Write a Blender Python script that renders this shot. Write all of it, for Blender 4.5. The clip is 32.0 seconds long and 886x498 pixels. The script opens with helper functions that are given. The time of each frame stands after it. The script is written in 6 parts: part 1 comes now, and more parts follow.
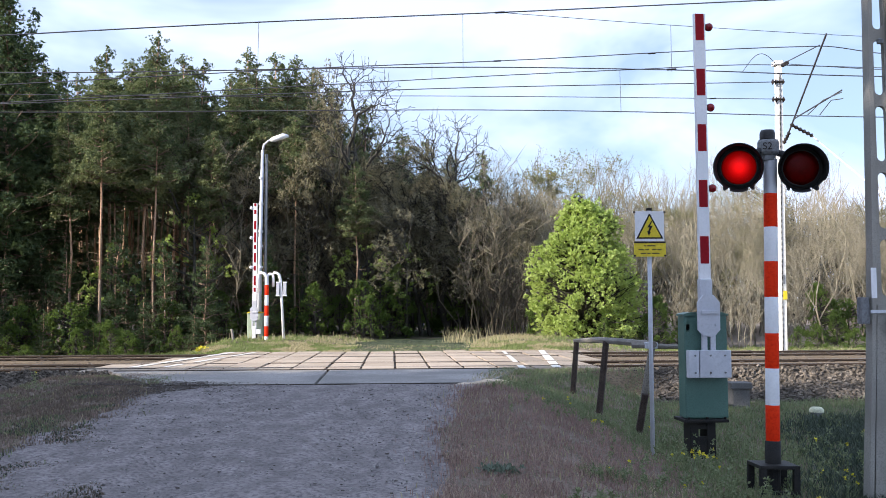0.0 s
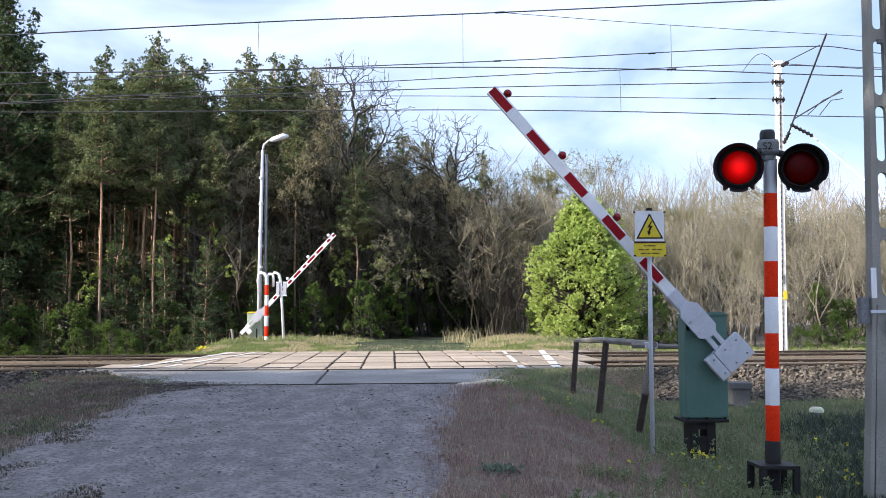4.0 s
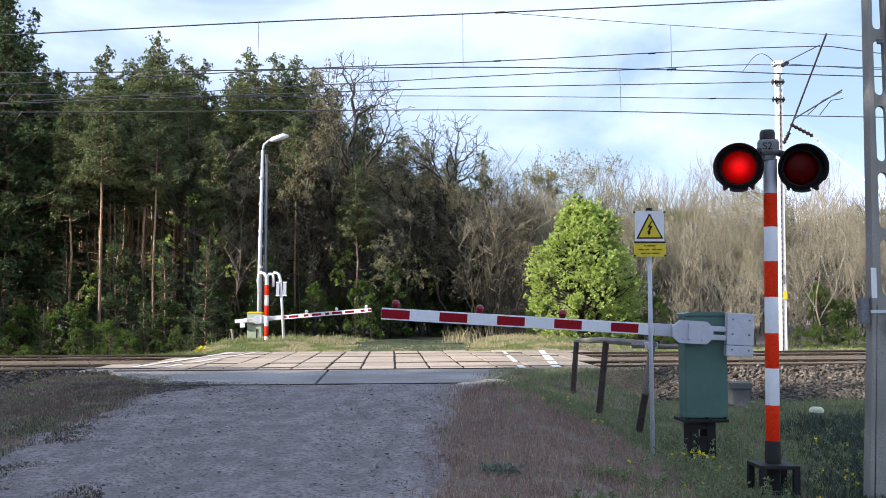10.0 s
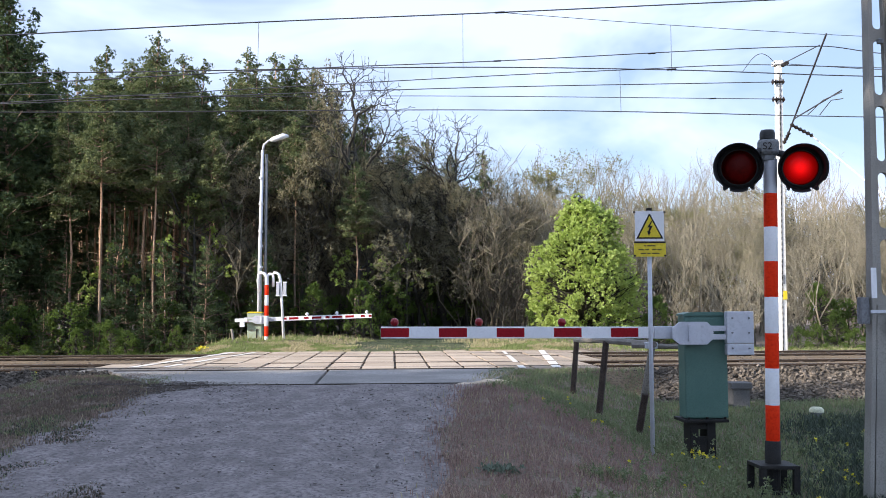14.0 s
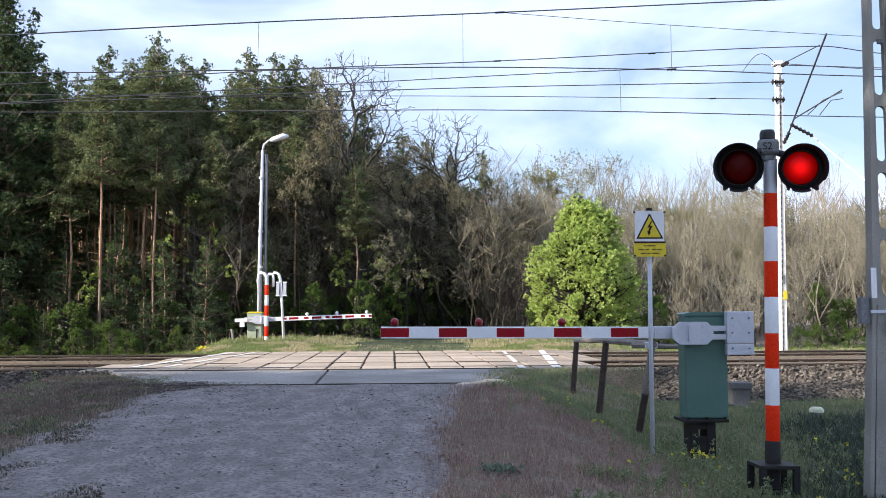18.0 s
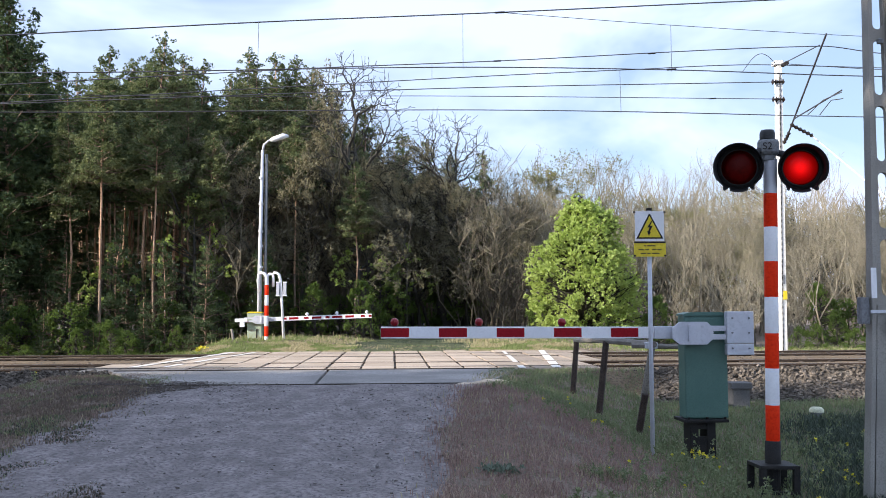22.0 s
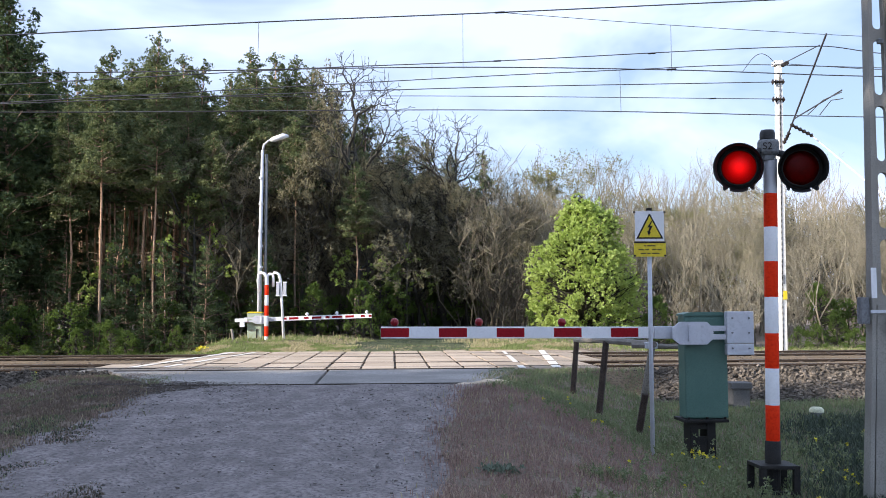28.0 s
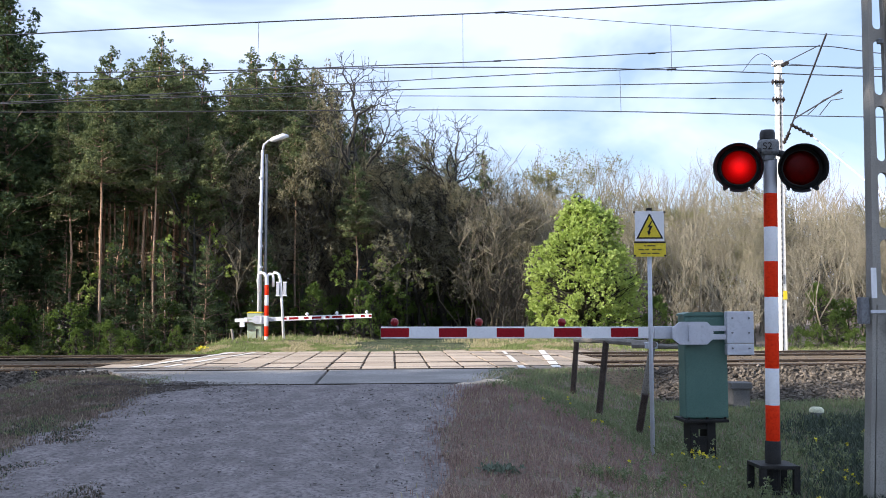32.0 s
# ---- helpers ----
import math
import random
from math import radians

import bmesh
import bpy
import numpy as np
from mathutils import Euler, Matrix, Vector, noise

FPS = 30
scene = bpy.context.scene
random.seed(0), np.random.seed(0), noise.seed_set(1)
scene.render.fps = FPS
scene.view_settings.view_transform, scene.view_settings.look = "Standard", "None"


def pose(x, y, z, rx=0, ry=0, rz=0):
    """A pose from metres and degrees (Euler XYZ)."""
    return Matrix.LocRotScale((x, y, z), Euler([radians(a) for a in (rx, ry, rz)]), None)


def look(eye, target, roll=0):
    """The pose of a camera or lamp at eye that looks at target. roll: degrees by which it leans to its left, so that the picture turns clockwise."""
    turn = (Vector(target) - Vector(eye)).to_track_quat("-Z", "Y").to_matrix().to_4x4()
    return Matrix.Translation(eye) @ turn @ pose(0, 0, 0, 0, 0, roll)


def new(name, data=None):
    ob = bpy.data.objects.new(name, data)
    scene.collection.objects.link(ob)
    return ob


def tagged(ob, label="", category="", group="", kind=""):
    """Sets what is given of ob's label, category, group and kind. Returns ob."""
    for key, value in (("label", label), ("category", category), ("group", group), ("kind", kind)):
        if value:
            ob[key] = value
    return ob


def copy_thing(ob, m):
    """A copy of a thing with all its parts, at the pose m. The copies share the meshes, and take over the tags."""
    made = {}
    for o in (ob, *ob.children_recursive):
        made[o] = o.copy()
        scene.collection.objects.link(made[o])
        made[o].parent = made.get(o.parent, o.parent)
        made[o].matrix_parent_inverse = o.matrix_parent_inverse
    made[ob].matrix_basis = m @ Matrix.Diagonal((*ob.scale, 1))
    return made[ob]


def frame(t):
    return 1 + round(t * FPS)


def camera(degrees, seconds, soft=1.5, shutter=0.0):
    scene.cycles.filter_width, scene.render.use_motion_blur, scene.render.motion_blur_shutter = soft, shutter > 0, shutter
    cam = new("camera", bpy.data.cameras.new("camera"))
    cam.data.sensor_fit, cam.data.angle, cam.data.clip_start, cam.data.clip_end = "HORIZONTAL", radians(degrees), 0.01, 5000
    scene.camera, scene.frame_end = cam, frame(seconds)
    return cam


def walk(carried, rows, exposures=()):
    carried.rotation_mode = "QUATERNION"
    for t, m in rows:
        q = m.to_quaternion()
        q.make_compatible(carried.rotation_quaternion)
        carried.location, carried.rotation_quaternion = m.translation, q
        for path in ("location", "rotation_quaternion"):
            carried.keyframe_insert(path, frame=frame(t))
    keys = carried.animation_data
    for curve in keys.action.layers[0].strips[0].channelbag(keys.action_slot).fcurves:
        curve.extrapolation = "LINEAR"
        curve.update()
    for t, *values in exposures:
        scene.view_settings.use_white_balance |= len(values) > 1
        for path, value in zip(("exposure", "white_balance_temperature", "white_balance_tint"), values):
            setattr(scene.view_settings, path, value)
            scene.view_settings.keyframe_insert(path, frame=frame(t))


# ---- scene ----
# ---- camera: a tripod in the gravel road, held still ----
cam = camera(50.0, 32.0, soft=0.9)
eye = Vector((0.0, 0.0, 0.96))
heading, rise = radians(3.1), math.atan(112 / 1681.3)
aim = eye + Vector((math.sin(heading) * math.cos(rise), math.cos(heading) * math.cos(rise), math.sin(rise)))
walk(cam, [(0.0, look(eye, aim, -0.25)), (32.0, look(eye, aim, -0.25))], exposures=[(0.0, 1.03, 5830, 11), (3.0, 1.02, 5830, 11), (9.0, 0.97, 5830, 11), (32.0, 0.97, 5830, 11)])

# ---- light: low evening sun along the railway, broken cloud ----
SUN_EL, SUN_SIDE = radians(23.0), radians(20.0)
to_sun = Vector((-math.cos(SUN_SIDE) * math.cos(SUN_EL), -math.sin(SUN_SIDE) * math.cos(SUN_EL), math.sin(SUN_EL)))
sun = new("sun", bpy.data.lights.new("sun", "SUN"))
sun.data.energy, sun.data.angle, sun.data.color = 5.0, radians(0.6), (1.0, 0.86, 0.68)
sun.matrix_world = look(to_sun * 60, (0, 0, 0))

world = bpy.data.worlds.new("world")
scene.world = world
world.use_nodes = True
wn, wl = world.node_tree.nodes, world.node_tree.links
wn.clear()
sky = wn.new("ShaderNodeTexSky")
sky.sky_type, sky.sun_disc = "NISHITA", False
sky.sun_elevation, sky.sun_rotation = SUN_EL, radians(250)
sky.air_density, sky.dust_density, sky.ozone_density = 1.0, 0.6, 1.6
tex = wn.new("ShaderNodeTexCoord")
squash = wn.new("ShaderNodeMapping")
squash.inputs["Scale"].default_value = (1.0, 1.0, 2.2)
cloud = wn.new("ShaderNodeTexNoise")
cloud.inputs["Scale"].default_value, cloud.inputs["Detail"].default_value = 2.6, 5.0
cloud.inputs["Roughness"].default_value, cloud.inputs["Distortion"].default_value = 0.56, 0.35
ramp = wn.new("ShaderNodeValToRGB")
ramp.color_ramp.elements[0].position, ramp.color_ramp.elements[1].position = 0.41, 0.585
ramp.color_ramp.elements[0].color = (0.40, 0.40, 0.40, 1.0)
white = wn.new("ShaderNodeMix")
white.data_type = "RGBA"
white.inputs["B"].default_value = (10.4, 11.5, 14.1, 1.0)
back = wn.new("ShaderNodeBackground")
back.inputs["Strength"].default_value = 0.050
wo = wn.new("ShaderNodeOutputWorld")
wl.new(tex.outputs["Generated"], squash.inputs["Vector"])
wl.new(squash.outputs["Vector"], cloud.inputs["Vector"])
wl.new(cloud.outputs["Fac"], ramp.inputs["Fac"])
wl.new(ramp.outputs["Color"], white.inputs["Factor"])
haze = wn.new("ShaderNodeMix")
haze.data_type, haze.blend_type = "RGBA", "MULTIPLY"
haze.inputs["Factor"].default_value = 1.0
haze.inputs["B"].default_value = (1.46, 1.54, 1.5, 1.0)
wl.new(sky.outputs["Color"], haze.inputs["A"])
wl.new(haze.outputs["Result"], white.inputs["A"])
wl.new(white.outputs["Result"], back.inputs["Color"])
wl.new(back.outputs["Background"], wo.inputs["Surface"])

# ---- materials ----
def surface(name, a, b, scale=6.0, fine=70.0, rough=0.8, bump=0.25, metal=0.0, c=None, coord="Object", spread=0.14, spec=0.4, island=0.0, step=0.01, each=0.0, stretch=None):
    """A procedural surface: two tones by large noise, a third by fine noise, relief from both."""
    m = bpy.data.materials.new(name)
    m.use_nodes = True
    n, l = m.node_tree.nodes, m.node_tree.links
    bsdf = n["Principled BSDF"]
    if coord == "Object":
        vec = n.new("ShaderNodeTexCoord").outputs["Object"]
    else:
        vec = n.new("ShaderNodeNewGeometry").outputs["Position"]
    big, small = n.new("ShaderNodeTexNoise"), n.new("ShaderNodeTexNoise")
    for node, s, d in ((big, scale, 5.0), (small, fine, 3.0)):
        node.inputs["Scale"].default_value, node.inputs["Detail"].default_value = s, d
        l.new(vec, node.inputs["Vector"])
    if stretch:
        mp = n.new("ShaderNodeMapping")
        mp.inputs["Scale"].default_value = stretch
        l.new(vec, mp.inputs["Vector"])
        l.new(mp.outputs["Vector"], big.inputs["Vector"])
    r = n.new("ShaderNodeValToRGB")
    r.color_ramp.elements[0].position, r.color_ramp.elements[1].position = 0.5 - spread, 0.5 + spread
    r.color_ramp.elements[0].color, r.color_ramp.elements[1].color = (*a, 1), (*b, 1)
    l.new(big.outputs["Fac"], r.inputs["Fac"])
    col = r.outputs["Color"]
    mix = n.new("ShaderNodeMix")
    mix.data_type = "RGBA"
    r2 = n.new("ShaderNodeValToRGB")
    r2.color_ramp.elements[0].position, r2.color_ramp.elements[1].position = 0.45, 0.68
    l.new(small.outputs["Fac"], r2.inputs["Fac"])
    l.new(r2.outputs["Color"], mix.inputs["Factor"])
    l.new(col, mix.inputs["A"])
    mix.inputs["B"].default_value = (*(c or [x * 0.72 for x in a]), 1)
    col = mix.outputs["Result"]
    if island or each:
        hsv = n.new("ShaderNodeHueSaturation")
        rng = n.new("ShaderNodeMapRange")
        amount = island or each
        rng.inputs["To Min"].default_value, rng.inputs["To Max"].default_value = 1 - amount, 1 + amount
        if island:
            l.new(n.new("ShaderNodeNewGeometry").outputs["Random Per Island"], rng.inputs["Value"])
        else:
            l.new(n.new("ShaderNodeObjectInfo").outputs["Random"], rng.inputs["Value"])
        l.new(rng.outputs["Result"], hsv.inputs["Value"])
        l.new(col, hsv.inputs["Color"])
        col = hsv.outputs["Color"]
    l.new(col, bsdf.inputs["Base Color"])
    rr = n.new("ShaderNodeMapRange")
    rr.inputs["To Min"].default_value, rr.inputs["To Max"].default_value = max(0.02, rough - 0.1), min(1.0, rough + 0.1)
    l.new(small.outputs["Fac"], rr.inputs["Value"])
    l.new(rr.outputs["Result"], bsdf.inputs["Roughness"])
    bsdf.inputs["Metallic"].default_value = metal
    bsdf.inputs["Specular IOR Level"].default_value = spec
    if bump:
        bp = n.new("ShaderNodeBump")
        bp.inputs["Strength"].default_value, bp.inputs["Distance"].default_value = bump, step
        l.new(small.outputs["Fac"], bp.inputs["Height"])
        l.new(bp.outputs["Normal"], bsdf.inputs["Normal"])
    return m


def leafy(name, a, b, through_colour, share=0.35, rough=0.6, scale=0.9, spread=0.2):
    """Foliage: diffuse with light passing through, tone by island and by place."""
    m = bpy.data.materials.new(name)
    m.use_nodes = True
    n, l = m.node_tree.nodes, m.node_tree.links
    bsdf, out = n["Principled BSDF"], n["Material Output"]
    g = n.new("ShaderNodeNewGeometry")
    noi = n.new("ShaderNodeTexNoise")
    noi.inputs["Scale"].default_value = scale
    l.new(g.outputs["Position"], noi.inputs["Vector"])
    add = n.new("ShaderNodeMath")
    add.operation = "MULTIPLY_ADD"
    add.inputs[1].default_value = 0.45
    l.new(g.outputs["Random Per Island"], add.inputs[0])
    l.new(noi.outputs["Fac"], add.inputs[2])
    r = n.new("ShaderNodeValToRGB")
    r.color_ramp.elements[0].position, r.color_ramp.elements[1].position = 0.72 - spread, 0.72 + spread
    r.color_ramp.elements[0].color, r.color_ramp.elements[1].color = (*a, 1), (*b, 1)
    l.new(add.outputs["Value"], r.inputs["Fac"])
    l.new(r.outputs["Color"], bsdf.inputs["Base Color"])
    bsdf.inputs["Roughness"].default_value, bsdf.inputs["Specular IOR Level"].default_value = rough, 0.25
    tr = n.new("ShaderNodeBsdfTranslucent")
    tr.inputs["Color"].default_value = (*through_colour, 1)
    mix = n.new("ShaderNodeMixShader")
    mix.inputs["Fac"].default_value = share
    l.new(bsdf.outputs["BSDF"], mix.inputs[1])
    l.new(tr.outputs["BSDF"], mix.inputs[2])
    l.new(mix.outputs["Shader"], out.inputs["Surface"])
    return m


M_GROUND = surface("verge soil", (0.18, 0.135, 0.108), (0.22, 0.172, 0.135), 0.7, 30, 0.95, 0.6, c=(0.085, 0.078, 0.042), coord="World", step=0.03)
M_ROAD = surface("gravel road", (0.183, 0.161, 0.156), (0.300, 0.266, 0.258), 4.5, 24, 0.95, 1.0, c=(0.135, 0.119, 0.12), coord="World", step=0.035, spread=0.15, stretch=(1.0, 0.7, 1.0))
M_SLAB = surface("crossing concrete", (0.39, 0.315, 0.24), (0.49, 0.41, 0.325), 1.3, 60, 0.88, 0.3, c=(0.30, 0.235, 0.18), coord="World", each=0.10)
M_SLABDIRT = surface("muddy crossing concrete", (0.29, 0.235, 0.18), (0.38, 0.315, 0.25), 1.3, 60, 0.9, 0.3, c=(0.22, 0.175, 0.135), coord="World", each=0.12)
M_RAMP = surface("ramp concrete", (0.25, 0.234, 0.22), (0.385, 0.36, 0.338), 0.8, 45, 0.9, 0.35, c=(0.2, 0.187, 0.176), coord="World", spread=0.1)
M_PAINT_LINE = surface("worn road paint", (0.78, 0.77, 0.74), (0.7, 0.68, 0.64), 3, 55, 0.7, 0.2, c=(0.55, 0.5, 0.45), coord="World")
M_BALLAST_BED = surface("ballast bed", (0.15, 0.107, 0.063), (0.205, 0.152, 0.093), 2.0, 22, 0.95, 1.0, c=(0.095, 0.07, 0.046), coord="World", step=0.05)
M_BALLAST = surface("ballast stone", (0.088, 0.074, 0.06), (0.18, 0.152, 0.122), 3.0, 60, 0.9, 0.3, coord="World", island=0.5)
M_RUST = surface("rusty rail side", (0.045, 0.032, 0.024), (0.07, 0.05, 0.037), 4, 60, 0.85, 0.3, c=(0.03, 0.022, 0.018), coord="World")
M_RAILTOP = surface("polished rail head", (0.42, 0.40, 0.38), (0.5, 0.48, 0.46), 2, 80, 0.3, 0.05, metal=0.9, coord="World")
M_SLEEPER = surface("sleeper concrete", (0.30, 0.255, 0.195), (0.36, 0.31, 0.245), 3, 60, 0.9, 0.3, coord="World")
M_CONCRETE = surface("old cast concrete", (0.25, 0.24, 0.215), (0.37, 0.355, 0.32), 1.6, 90, 0.9, 0.3, c=(0.24, 0.228, 0.205))
M_CABINET = surface("green cabinet paint", (0.078, 0.158, 0.13), (0.098, 0.185, 0.152), 3, 90, 0.5, 0.06, c=(0.07, 0.14, 0.115))
M_FARCAB = surface("pale green cabinet paint", (0.36, 0.43, 0.31), (0.42, 0.48, 0.36), 3, 80, 0.55, 0.06, c=(0.30, 0.36, 0.26))
M_STEEL = surface("galvanised steel", (0.54, 0.56, 0.62), (0.60, 0.62, 0.68), 5, 40, 0.5, 0.02, metal=0.2, c=(0.52, 0.54, 0.595))
M_BLACK = surface("black iron", (0.013, 0.013, 0.014), (0.024, 0.023, 0.022), 6, 80, 0.6, 0.1, c=(0.03, 0.027, 0.024), spec=0.2)
M_HOOD = surface("black signal hood", (0.014, 0.014, 0.016), (0.024, 0.024, 0.026), 6, 80, 0.5, 0.05)
M_HEAD = surface("grey signal bracket", (0.17, 0.18, 0.19), (0.22, 0.23, 0.245), 7, 60, 0.6, 0.1)
M_WHITE = surface("white boom film", (0.82, 0.83, 0.86), (0.87, 0.88, 0.91), 3, 50, 0.45, 0.02, c=(0.79, 0.80, 0.83))
M_RED = surface("dark red film", (0.27, 0.005, 0.012), (0.31, 0.007, 0.015), 3, 50, 0.55, 0.03, c=(0.24, 0.005, 0.011), spec=0.15)
M_ORANGE = surface("orange red film", (0.74, 0.03, 0.004), (0.80, 0.042, 0.006), 3, 50, 0.6, 0.05, c=(0.66, 0.025, 0.004), spec=0.1)
M_BALL = surface("red lamp glass", (0.22, 0.008, 0.014), (0.27, 0.012, 0.018), 5, 40, 0.2, 0.0)
M_YELLOW = surface("yellow sign enamel", (0.72, 0.57, 0.02), (0.78, 0.63, 0.03), 4, 50, 0.45, 0.03, c=(0.66, 0.5, 0.02))
M_INK = surface("faded brown ink", (0.13, 0.095, 0.02), (0.17, 0.12, 0.025), 30, 90, 0.6, 0.0)
M_WOOD = surface("dark creosoted wood", (0.055, 0.04, 0.034), (0.09, 0.066, 0.055), 5, 50, 0.85, 0.4)
M_WOODGREY = surface("weathered grey wood", (0.22, 0.20, 0.175), (0.30, 0.275, 0.24), 5, 60, 0.85, 0.4)
M_WIRE = surface("dark wire", (0.075, 0.075, 0.085), (0.12, 0.12, 0.13), 8, 60, 0.45, 0.0, metal=0.45)
M_PALEWIRE = surface("pale insulated stay", (0.82, 0.83, 0.83), (0.88, 0.88, 0.88), 8, 60, 0.6, 0.0)
M_INSUL = surface("brown porcelain", (0.022, 0.018, 0.016), (0.04, 0.03, 0.026), 8, 60, 0.25, 0.0)
M_MAST = surface("whitewashed mast", (0.78, 0.77, 0.74), (0.84, 0.83, 0.80), 4, 60, 0.7, 0.1)
M_BARK = surface("pine bark", (0.19, 0.14, 0.105), (0.31, 0.225, 0.155), 2.5, 30, 0.95, 0.8, c=(0.07, 0.05, 0.038), step=0.03)
M_PINEBARK = surface("orange upper pine bark", (0.48, 0.30, 0.19), (0.58, 0.40, 0.275), 2.0, 24, 0.9, 0.6, c=(0.23, 0.14, 0.09), step=0.02)
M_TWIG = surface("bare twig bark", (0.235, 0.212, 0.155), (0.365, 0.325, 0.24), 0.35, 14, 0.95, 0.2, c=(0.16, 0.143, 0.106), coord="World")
# bark colour lowered so limbs read as backlit against the sky
M_OAKTWIG = surface("oak bark toned dark for backlight", (0.047, 0.043, 0.036), (0.082, 0.074, 0.057), 0.5, 14, 0.95, 0.2, coord="World")
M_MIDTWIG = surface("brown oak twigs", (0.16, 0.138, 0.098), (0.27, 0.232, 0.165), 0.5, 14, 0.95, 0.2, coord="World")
M_BUD = leafy("olive buds", (0.17, 0.17, 0.075), (0.27, 0.26, 0.11), (0.25, 0.25, 0.09), 0.4)
M_OAKBUD = leafy("brown oak buds", (0.165, 0.152, 0.098), (0.31, 0.285, 0.185), (0.27, 0.24, 0.12), 0.35)
M_NEEDLE = leafy("pine needles", (0.055, 0.088, 0.042), (0.25, 0.27, 0.125), (0.16, 0.195, 0.065), 0.3)
M_SPRUCE = leafy("dark conifer and shade-toned pine needles", (0.047, 0.077, 0.038), (0.112, 0.15, 0.063), (0.09, 0.128, 0.04), 0.28)
M_LEAF = leafy("fresh spring leaves", (0.29, 0.375, 0.085), (0.47, 0.56, 0.19), (0.44, 0.54, 0.12), 0.42, scale=1.6)
M_UNDER = leafy("undergrowth leaves", (0.05, 0.085, 0.024), (0.14, 0.205, 0.045), (0.16, 0.23, 0.04), 0.4)
M_GRASS = leafy("green verge grass", (0.13, 0.172, 0.088), (0.28, 0.305, 0.168), (0.21, 0.25, 0.11), 0.3, scale=2.0)
M_DRY = leafy("dry reddish grass", (0.25, 0.165, 0.15), (0.39, 0.275, 0.23), (0.31, 0.21, 0.17), 0.25, scale=1.2)
M_DULL = leafy("dull brown grass", (0.16, 0.127, 0.102), (0.23, 0.185, 0.145), (0.18, 0.142, 0.11), 0.25, scale=1.2)
M_BANK = leafy("sunlit bank grass", (0.13, 0.175, 0.055), (0.26, 0.31, 0.115), (0.21, 0.27, 0.08), 0.35, scale=1.5)
M_PALE = leafy("pale dry grass", (0.36, 0.27, 0.22), (0.52, 0.41, 0.33), (0.42, 0.32, 0.25), 0.25, scale=1.2)
# dim tone that stands in for shade by the pole and on the track
M_DIM_GRASS = leafy("dim grass for shade and dark growth", (0.045, 0.062, 0.047), (0.09, 0.112, 0.08), (0.06, 0.085, 0.05), 0.2, scale=2.0)
M_HERB = leafy("bluish herb leaves", (0.125, 0.16, 0.12), (0.20, 0.24, 0.185), (0.16, 0.20, 0.13), 0.25, scale=3.0)
M_JOINT = surface("slab joint dirt and edge gap shade", (0.05, 0.04, 0.032), (0.08, 0.065, 0.05), 5, 60, 0.95, 0.3, coord="World")
M_STRAW = leafy("pale straw grass", (0.33, 0.295, 0.165), (0.48, 0.43, 0.265), (0.40, 0.35, 0.19), 0.3, scale=2.0)
M_FLOWER = surface("yellow blossom", (0.62, 0.55, 0.02), (0.70, 0.62, 0.04), 20, 60, 0.7, 0.0)
M_LITTER = surface("dead leaves and dent shade", (0.05, 0.04, 0.032), (0.09, 0.07, 0.055), 9, 60, 0.9, 0.2)


def glass_red():
    m = bpy.data.materials.new("red signal lens")
    m.use_nodes = True
    n, l = m.node_tree.nodes, m.node_tree.links
    n.remove(n["Principled BSDF"])
    t, g, mix = n.new("ShaderNodeBsdfTransparent"), n.new("ShaderNodeBsdfGlossy"), n.new("ShaderNodeMixShader")
    t.inputs["Color"].default_value = (0.75, 0.05, 0.05, 1)
    g.inputs["Color"].default_value, g.inputs["Roughness"].default_value = (0.9, 0.8, 0.8, 1), 0.35
    mix.inputs["Fac"].default_value = 0.012
    l.new(t.outputs["BSDF"], mix.inputs[1])
    l.new(g.outputs["BSDF"], mix.inputs[2])
    l.new(mix.outputs["Shader"], n["Material Output"].inputs["Surface"])
    return m


def glow(name, colour, strength):
    m = bpy.data.materials.new(name)
    m.use_nodes = True
    n, l = m.node_tree.nodes, m.node_tree.links
    n.remove(n["Principled BSDF"])
    e = n.new("ShaderNodeEmission")
    g = n.new("ShaderNodeTexGradient")
    g.gradient_type = "QUADRATIC_SPHERE"
    mp = n.new("ShaderNodeMapping")
    mp.inputs["Scale"].default_value = (6.6, 6.6, 6.6)
    l.new(n.new("ShaderNodeTexCoord").outputs["Object"], mp.inputs["Vector"])
    l.new(mp.outputs["Vector"], g.inputs["Vector"])
    ma = n.new("ShaderNodeMath")
    ma.operation = "MULTIPLY_ADD"
    ma.inputs[1].default_value, ma.inputs[2].default_value = strength, strength * 0.10
    l.new(g.outputs["Fac"], ma.inputs[0])
    e.inputs["Color"].default_value = (*colour, 1)
    l.new(ma.outputs["Value"], e.inputs["Strength"])
    l.new(e.outputs["Emission"], n["Material Output"].inputs["Surface"])
    return m


M_LENS = glass_red()
M_LAMP_GLOW = glow("lit lamp", (1.0, 0.016, 0.006), 0.95)
M_LAMP_BACK = surface("unlit lamp face", (0.115, 0.014, 0.02), (0.15, 0.022, 0.028), 9, 40, 0.35, 0.0)
# black so the turned lamp plate's glow does not show in the bowl
M_BOWL = surface("light-absorbing lamp bowl", (0.006, 0.005, 0.005), (0.01, 0.008, 0.008), 9, 40, 0.9, 0.0)

# ---- building helpers ----
def part(name, bm, material, parent, label="", smooth=False):
    """One mesh object under a thing or a part. bm: a bmesh, or (vertices, faces)."""
    me = bpy.data.meshes.new(name)
    if isinstance(bm, tuple):
        me.from_pydata(bm[0], [], bm[1])
    else:
        bm.to_mesh(me)
        bm.free()
    me.materials.append(material)
    if smooth:
        me.polygons.foreach_set("use_smooth", [True] * len(me.polygons))
    ob = new(name, me)
    ob.parent = parent
    if label:
        tagged(ob, label)
    return ob


